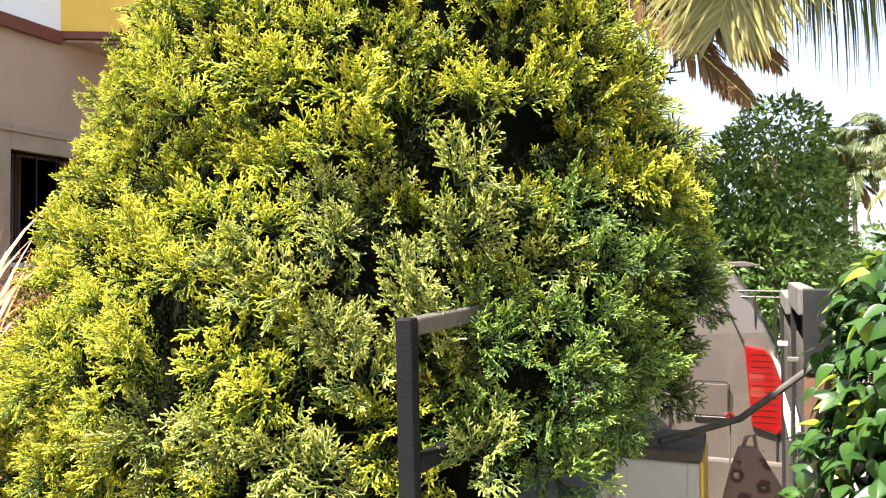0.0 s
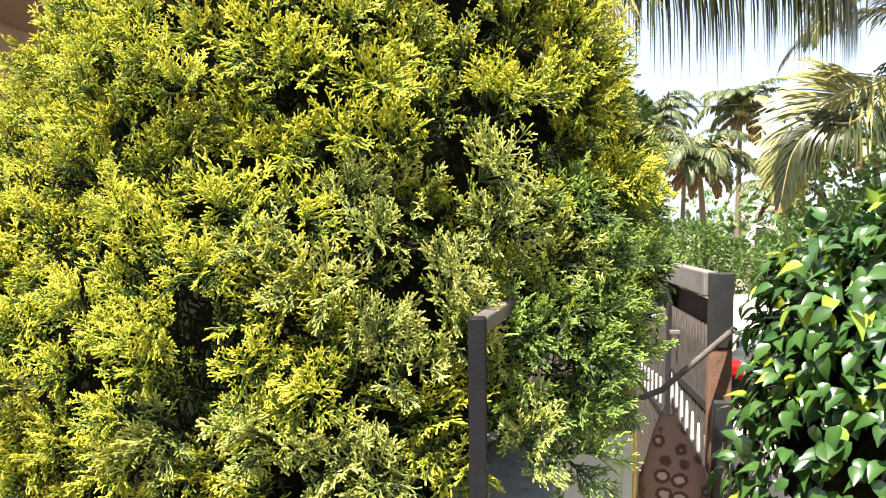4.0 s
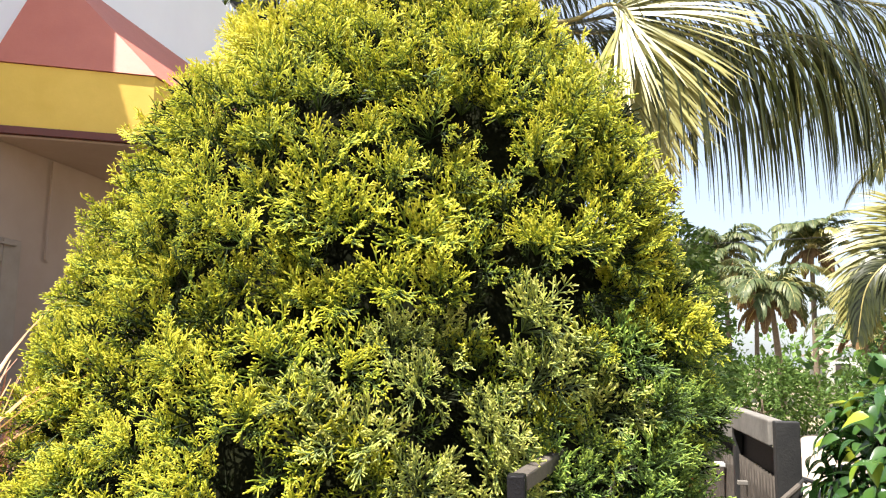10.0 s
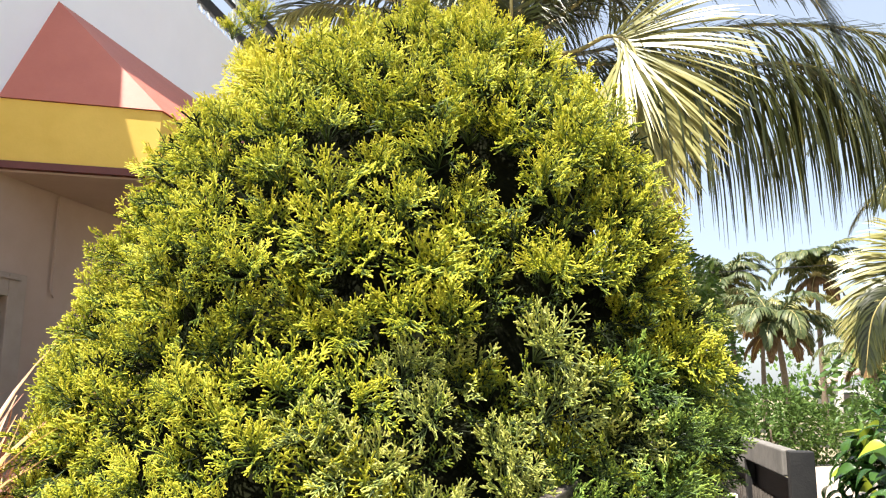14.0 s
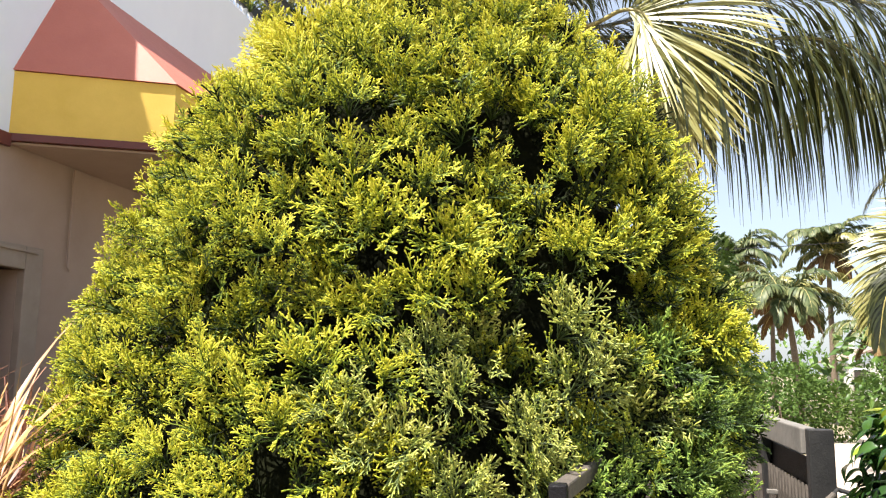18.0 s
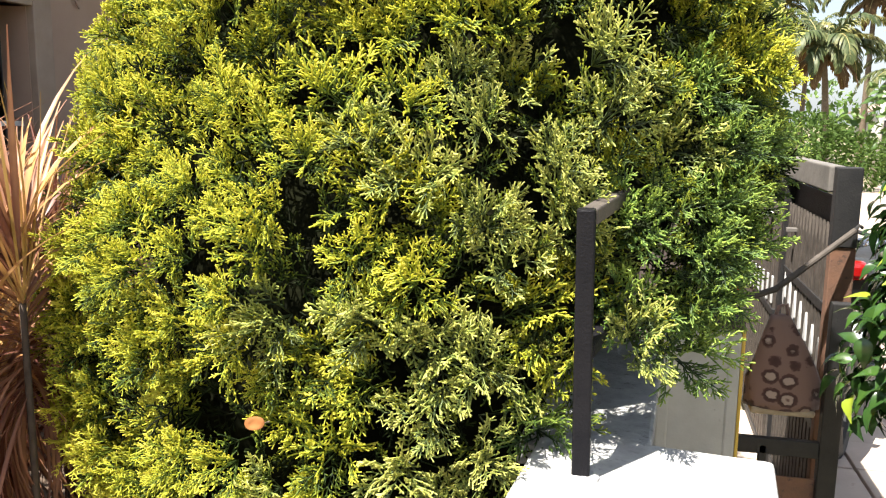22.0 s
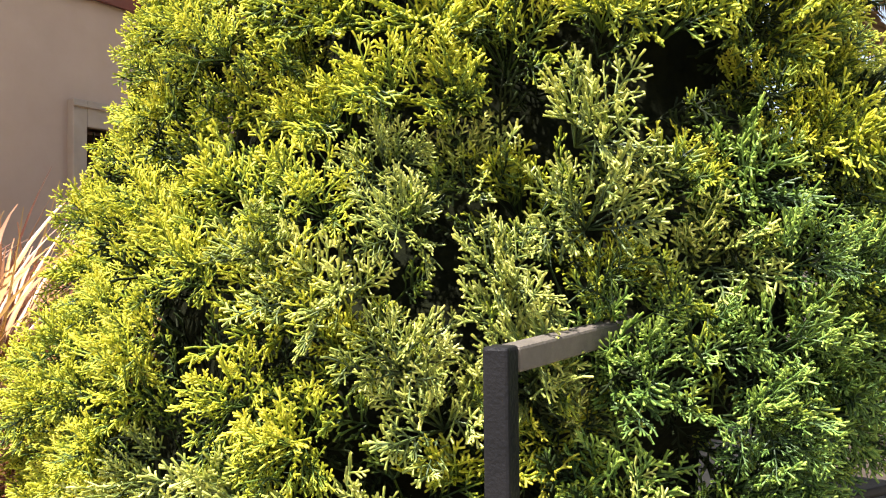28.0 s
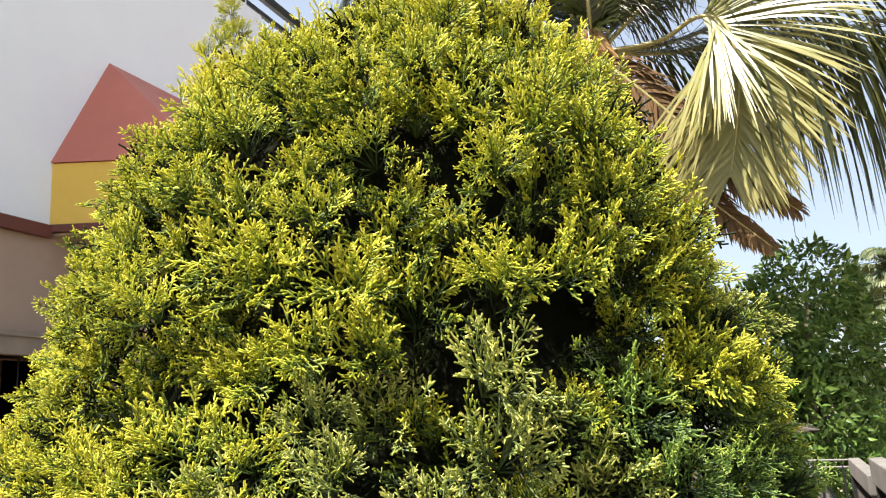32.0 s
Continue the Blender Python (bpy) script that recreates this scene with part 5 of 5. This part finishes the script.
def plume(rng, fans, spread=66, deep=0.0):
    """A tuft at a bough's end: fans stand all over a small dome, z outward and y up, the middle ones longest and
    youngest; down-facing and deep fans are painted darker, as shade.
    """
    stems, tips = [], []
    for k in range(fans):
        u = (k + 0.5) / fans
        tilt = radians(spread) * math.sqrt(u)
        az = k * 2.39996 + rng.normal(0, 0.3)
        d = np.array([[math.sin(tilt) * math.cos(az), math.sin(tilt) * math.sin(az) + 0.22, math.cos(tilt)]]) + rng.normal(0, 0.10, (1, 3))
        out = d[0] / np.linalg.norm(d[0])
        m = basis(d, np.array([rng.normal(0, 0.8)]))[0]
        foot = out * rng.uniform(0.015, 0.055) + rng.normal(0, 0.008, 3)
        # not age alone: undersides and depth darken the colour in place of shade
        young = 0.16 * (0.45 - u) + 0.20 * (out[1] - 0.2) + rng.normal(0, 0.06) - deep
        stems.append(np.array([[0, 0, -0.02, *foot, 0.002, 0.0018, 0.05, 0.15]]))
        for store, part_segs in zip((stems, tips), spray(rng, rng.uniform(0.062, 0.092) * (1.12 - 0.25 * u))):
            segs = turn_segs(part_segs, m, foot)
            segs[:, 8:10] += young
            store.append(segs)
    v, t, g = tubes_np(np.concatenate(stems + tips), cap=False)
    return v, t, np.clip(g, 0, 1)


def frame_at(bearing, z, depth=0.0):
    """Place at a depth under the crown's surface and the way out of it."""
    a = np.radians(bearing)
    out = np.stack([np.sin(a), -np.cos(a), np.zeros_like(a)], axis=1)
    r = np.maximum(bush_radius(z, bearing) + depth, 0.02)
    up = (bush_radius(z - 0.1, bearing) - bush_radius(z + 0.1, bearing)) / 0.2
    normal = out + np.array([[0, 0, 1]]) * np.clip(up, -0.3, 2.5)[:, None]
    normal /= np.linalg.norm(normal, axis=1, keepdims=True)
    return np.array(BUSH)[None] + out * r[:, None] + np.array([[0, 0, 1]]) * z[:, None], normal


def spread_spots(rng, tries, space, first=()):
    """Spots (bearing, height) spread evenly over the crown, none nearer to another than the spacing there."""
    pts, cell = [], {}

    def put(b, z, gap):
        r = float(bush_radius(z, b))
        p = np.array([math.sin(radians(b)) * r, -math.cos(radians(b)) * r, z])
        key = tuple(np.floor(p / 0.3).astype(int))
        for dx in (-1, 0, 1):
            for dy in (-1, 0, 1):
                for dz in (-1, 0, 1):
                    if any((p - q) @ (p - q) < gap * gap for q in cell.get((key[0] + dx, key[1] + dy, key[2] + dz), ())):
                        return
        cell.setdefault(key, []).append(p)
        pts.append((b, z))

    for b, z in first:
        put(b, z, 0.05)
    for u, v in rng.uniform(0, 1, (tries, 2)):
        b, z = u * 360 - 180, 0.25 + 3.33 * v
        put(b, z, space(b, z))
    return np.array(pts)


def arborvitae():
    tree = thing("arborvitae", tuple(BUSH), "dense golden-green clipped arborvitae bush beside the wall", "bush")
    inv = np.array(BUSH)
    rng = np.random.default_rng(11)
    part("trunk", tube([(0, 0, -0.02), (0.02, 0, 0.6), (0, 0.03, 1.6), (0, 0, 3.0)], [0.11, 0.09, 0.06, 0.015], 10), M["bark"], tree, "brown fibrous trunk", smooth=True)
    # near-black shell standing in for the shade deep inside the bush
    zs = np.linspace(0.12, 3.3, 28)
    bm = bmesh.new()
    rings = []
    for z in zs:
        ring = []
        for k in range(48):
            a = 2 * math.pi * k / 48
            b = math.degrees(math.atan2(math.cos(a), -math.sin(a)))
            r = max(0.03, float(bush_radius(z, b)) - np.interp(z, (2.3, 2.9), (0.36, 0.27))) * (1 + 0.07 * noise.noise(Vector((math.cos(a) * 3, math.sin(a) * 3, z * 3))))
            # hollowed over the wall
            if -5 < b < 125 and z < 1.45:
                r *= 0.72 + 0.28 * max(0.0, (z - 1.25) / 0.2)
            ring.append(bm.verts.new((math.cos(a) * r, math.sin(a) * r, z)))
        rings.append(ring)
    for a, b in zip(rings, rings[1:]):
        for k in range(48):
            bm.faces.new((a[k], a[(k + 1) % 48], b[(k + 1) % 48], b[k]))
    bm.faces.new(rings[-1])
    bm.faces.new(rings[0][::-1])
    part("shade_core", bm, M["core"], tree, "near-black shell standing in for the shade inside")
    kinds = [plume(rng, FANS) for _ in range(14)]
    # under shoots get a darker tone, painted as the shade in the crevices
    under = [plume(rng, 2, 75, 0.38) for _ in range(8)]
    thin = [plume(rng, 3, 75) for _ in range(6)]
    bold = np.array(BOUGHS + BOUGHS2)
    seen = lambda b: -66 < b < 96
    pts = spread_spots(rng, 30000, lambda b, z: (0.130 if z > 2.5 else 0.112 if b < -8 else 0.130 if z > 2.3 else 0.126) if seen(b) else 0.27, [(b, z) for b, z, _ in bold])
    xyz = lambda p: np.stack([np.sin(np.radians(p[:, 0])) * bush_radius(p[:, 1], p[:, 0]), -np.cos(np.radians(p[:, 0])) * bush_radius(p[:, 1], p[:, 0]), p[:, 1]], axis=1)
    gap_at, gap_r = xyz(np.array(GAPS)[:, :2]), np.array(GAPS)[:, 2]

    def clear(p, share):
        keep = np.ones(len(p), bool)
        flat = xyz(p)
        for c, r in zip(gap_at, gap_r):
            keep &= np.linalg.norm(flat - c, axis=1) > r * share
        # over the wall the boughs are cut back
        return keep & (p[:, 1] > np.interp(p[:, 0], (8, 16, 24, 60, 110, 125), (0.2, 1.0, 1.24, 1.34, 1.34, 0.2)))

    pts = pts[clear(pts, 0.74)]
    n = len(pts)
    b_all, z_all = pts[:, 0], pts[:, 1]
    lump = np.array([noise.noise(Vector((math.sin(radians(b)) * 4.0, math.cos(radians(b)) * 4.0, z * 3.6))) for b, z in pts])
    back = ~((b_all > -66) & (b_all < 96))
    size = rng.uniform(0.88, 1.3, n) * np.where((b_all < -8) & (z_all < 2.4), 0.95, 1.08)
    size = np.where(back, 1.9, size)
    place, normal = frame_at(b_all, z_all, -0.118 * size + np.clip(0.19 * lump + rng.normal(0, 0.035, n) - 0.02, -0.14, 0.035) - np.where(back, 0.05, 0.0))
    place = place - inv
    grow = normal + rng.normal(0, 0.16, (n, 3)) + np.array([[0, 0, 1.0]]) * np.clip(0.10 + 0.34 * (z_all - 1.7), 0.0, 0.6)[:, None]
    turn = basis(grow, rng.normal(0, 0.4, n))
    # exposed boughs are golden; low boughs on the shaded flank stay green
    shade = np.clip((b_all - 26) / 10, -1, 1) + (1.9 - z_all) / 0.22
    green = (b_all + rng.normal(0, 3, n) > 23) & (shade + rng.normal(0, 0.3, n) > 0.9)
    dull = 1 / (1 + np.exp(-(b_all + 1) / 7)) / (1 + np.exp(-(2.22 - z_all) / 0.16))
    dull = np.maximum(dull, 0.8 / (1 + np.exp(-(1.55 - z_all) / 0.1)) / (1 + np.exp(-(b_all + 14) / 6)))
    sage = (dull + lump * 0.6 + rng.normal(0, 0.16, n) > 0.80) & ~green
    tone = np.where(green, "green", np.where(sage, "sage", "gold"))
    # shade painted in: recessed tufts darken; high and left tufts turn yellower
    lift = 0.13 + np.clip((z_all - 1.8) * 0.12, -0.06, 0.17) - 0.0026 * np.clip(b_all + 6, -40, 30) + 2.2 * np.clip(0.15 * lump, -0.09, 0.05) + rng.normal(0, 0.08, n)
    near = np.argsort(np.where(tone == "gold", 0, 0.3) + np.abs(b_all - 5) / 40 + np.abs(z_all - 1.9) / 0.7)[:300]
    is_near = np.zeros(n, bool)
    is_near[near] = True
    is_near &= ~back
    pick = np.where(back, rng.integers(0, len(thin), n), rng.integers(0, len(kinds), n))
    shared = {}
    for i in np.nonzero(is_near)[0]:
        key = (int(pick[i]), str(tone[i]))
        if key not in shared:
            v, t, g = kinds[key[0]]
            shared[key] = mesh_data("spray", v, t, M[key[1]], g)
        ob = new("spray", shared[key])
        ob.parent = tree
        ob.matrix_basis = Matrix.Translation(place[i]) @ Matrix(turn[i]).to_4x4() @ Matrix.Scale(float(size[i]), 4)
    rest = ~is_near & ~back
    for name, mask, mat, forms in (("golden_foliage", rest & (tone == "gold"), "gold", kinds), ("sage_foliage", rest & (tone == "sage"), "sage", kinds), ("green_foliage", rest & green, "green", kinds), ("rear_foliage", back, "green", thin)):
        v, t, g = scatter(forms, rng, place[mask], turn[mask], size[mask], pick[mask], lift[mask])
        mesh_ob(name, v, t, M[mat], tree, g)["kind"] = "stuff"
    # darker shoots between and behind the tufts; the crevice shade is in their colour
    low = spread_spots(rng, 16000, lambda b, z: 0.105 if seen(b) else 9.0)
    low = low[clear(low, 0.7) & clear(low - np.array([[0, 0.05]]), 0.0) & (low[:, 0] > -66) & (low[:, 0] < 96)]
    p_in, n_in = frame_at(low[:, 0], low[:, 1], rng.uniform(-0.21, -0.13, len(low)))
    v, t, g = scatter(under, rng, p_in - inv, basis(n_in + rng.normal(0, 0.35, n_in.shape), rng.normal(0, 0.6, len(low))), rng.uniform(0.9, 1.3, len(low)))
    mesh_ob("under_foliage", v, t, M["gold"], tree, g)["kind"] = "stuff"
    # deepest shoots, in the dark tone painted as inner shade
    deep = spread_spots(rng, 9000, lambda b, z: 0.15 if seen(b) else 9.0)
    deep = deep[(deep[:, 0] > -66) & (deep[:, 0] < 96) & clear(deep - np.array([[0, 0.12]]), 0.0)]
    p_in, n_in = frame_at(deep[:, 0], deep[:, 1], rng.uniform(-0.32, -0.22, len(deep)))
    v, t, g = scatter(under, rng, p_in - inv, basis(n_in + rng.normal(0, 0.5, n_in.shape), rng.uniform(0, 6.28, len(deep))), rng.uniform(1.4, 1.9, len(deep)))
    mesh_ob("inner_foliage", v, t, M["inner_dark"], tree, g)["kind"] = "stuff"
    # leader shoots on the crown
    lead = []
    for x, y, z0, z1, k in LEADERS:
        for j in range(k):
            s = j / (k - 1)
            lead.append((x + rng.normal(0, 0.065) * (1 - s), y + rng.normal(0, 0.065) * (1 - s), z0 + (z1 - z0 - 0.1) * s, 0.95 - 0.42 * s, rng.normal(0, 0.5) * (1 - 0.6 * s), rng.normal(0, 0.5) * (1 - 0.6 * s)))
    lead = np.array(lead)
    d = np.stack([lead[:, 4], lead[:, 5], np.ones(len(lead))], axis=1)
    v, t, g = scatter(kinds, rng, lead[:, :3] - inv, basis(d, rng.uniform(0, 6.28, len(lead))), lead[:, 3], None, np.full(len(lead), 0.05))
    mesh_ob("leader_foliage", v, t, M["gold"], tree, g)["kind"] = "stuff"
    return tree


arborvitae()


# ---- potted plant, fallen leaves, flower ----
def potted_grey_plant():
    t = thing("potted_plant", (-2.34, 2.22, 0.05), "grey woolly-leaved plant in a terracotta pot", "plant")
    rng = np.random.default_rng(61)
    part("pot", tube([(0, 0, 0), (0, 0, 0.02), (0, 0, 0.3), (0, 0, 0.305), (0, 0, 0.36), (0, 0, 0.365), (0, 0, 0.33)], [0.11, 0.115, 0.155, 0.175, 0.178, 0.16, 0.15], 24), M["clay"], t, "terracotta pot")
    P, N = crown_points(rng, 420, [(0, 0, 0.55, 0.26, 0.9), (0.12, -0.05, 0.6, 0.2, 1.0), (-0.12, 0.05, 0.5, 0.2, 1.0)])
    for k in range(7):
        a = k * 0.9
        part("stem", tube([(0, 0, 0.33), (math.cos(a) * 0.08, math.sin(a) * 0.08, 0.5), (math.cos(a) * 0.16, math.sin(a) * 0.16, 0.66)], [0.008, 0.006, 0.004], 6), M["bark"], t)
    v, f, g = scatter([blade(0.11, 0.045, 0.3, c, 4) for c in (0.3, 0.7)], rng, P, basis(N + np.array([[0, 0, -0.5]]) + rng.normal(0, 0.4, P.shape), rng.uniform(0, 6.28, len(P))), rng.uniform(0.7, 1.2, len(P)))
    mesh_ob("foliage", v, f, M["silver"], t, g)["kind"] = "stuff"


potted_grey_plant()


def dry_leaf(at, rx, ry, rz, size):
    """A broad dead leaf, cupped and curled at the rim, with its stalk."""
    t = thing("fallen_leaf", at, "dry orange-brown leaf caught in the bush", "leaf", group="dry leaves in the bush")
    m = pose(0, 0, 0, rx, ry, rz)
    bm = bmesh.new()
    mid = bm.verts.new(m @ Vector((0, 0, 0)))
    rims = []
    for s in (0.5, 1.0):
        rims.append([bm.verts.new(m @ Vector((math.cos(a) * size * s, math.sin(a) * size * 0.72 * s, size * (0.25 * s * s + 0.08 * s * math.sin(3 * a))))) for a in [2 * math.pi * k / 18 for k in range(18)]])
    for k in range(18):
        j = (k + 1) % 18
        bm.faces.new((mid, rims[0][k], rims[0][j]))
        bm.faces.new((rims[0][k], rims[1][k], rims[1][j], rims[0][j]))
    lf = part("leaf_blade", bm, M["leaf_dry"], t, smooth=True)
    lf.modifiers.new("thick", "SOLIDIFY").thickness = 0.0012
    part("stalk", tube([m @ Vector((size * 0.95, 0, size * 0.2)), m @ Vector((size * 1.5, 0.004, size * 0.1))], 0.0015, 5), M["bark"], t)


dry_leaf((-0.64, 1.755, 1.175), 55, 0, 20, 0.024)
dry_leaf((0.20, 2.08, 1.405), 78, 20, 60, 0.026)


def red_flower(at):
    t = thing("red_flower", at, "small red five-petalled blossom on a thin stalk behind the pier", "flower")
    petal = blade(0.034, 0.026, 0.3, 0.4, 4)
    for k in range(5):
        a = k * 2 * math.pi / 5
        d = np.array([[math.cos(a) * 0.9, -0.45, math.sin(a) * 0.9]])
        v = petal[0] @ basis(d, np.array([0.0]))[0].T
        mesh_ob("petal", v, petal[1], M["petal"], t, petal[2])
    part("stalk", tube([(0, 0, 0), (0.0, 0.03, -0.1), (-0.02, 0.05, -0.95)], 0.004, 6), M["bark"], t)


red_flower((0.75, 4.1, 1.15))


# ---- paved strip at the gate ----
def gate_paving():
    p = thing("pavement", (0, 0, 0), "cream-pink square paving slabs at the gateway", "pavement", kind="structure")
    rng = random.Random(71)
    slab = box((0.385, 0.385, 0.05), (0, 0, 0), 0.006)
    me = bpy.data.meshes.new("slab")
    slab.to_mesh(me)
    slab.free()
    me.materials.append(M["paver"])
    for i in range(7):
        for j in range(6):
            x, y = 0.9 + i * 0.4, 3.1 + j * 0.4
            ob = new("slab", me)
            ob.parent = p
            ob.matrix_basis = pose(x, y, 0.062 + rng.uniform(-0.003, 0.003), rng.uniform(-0.4, 0.4), rng.uniform(-0.4, 0.4), rng.uniform(-0.6, 0.6))


gate_paving()
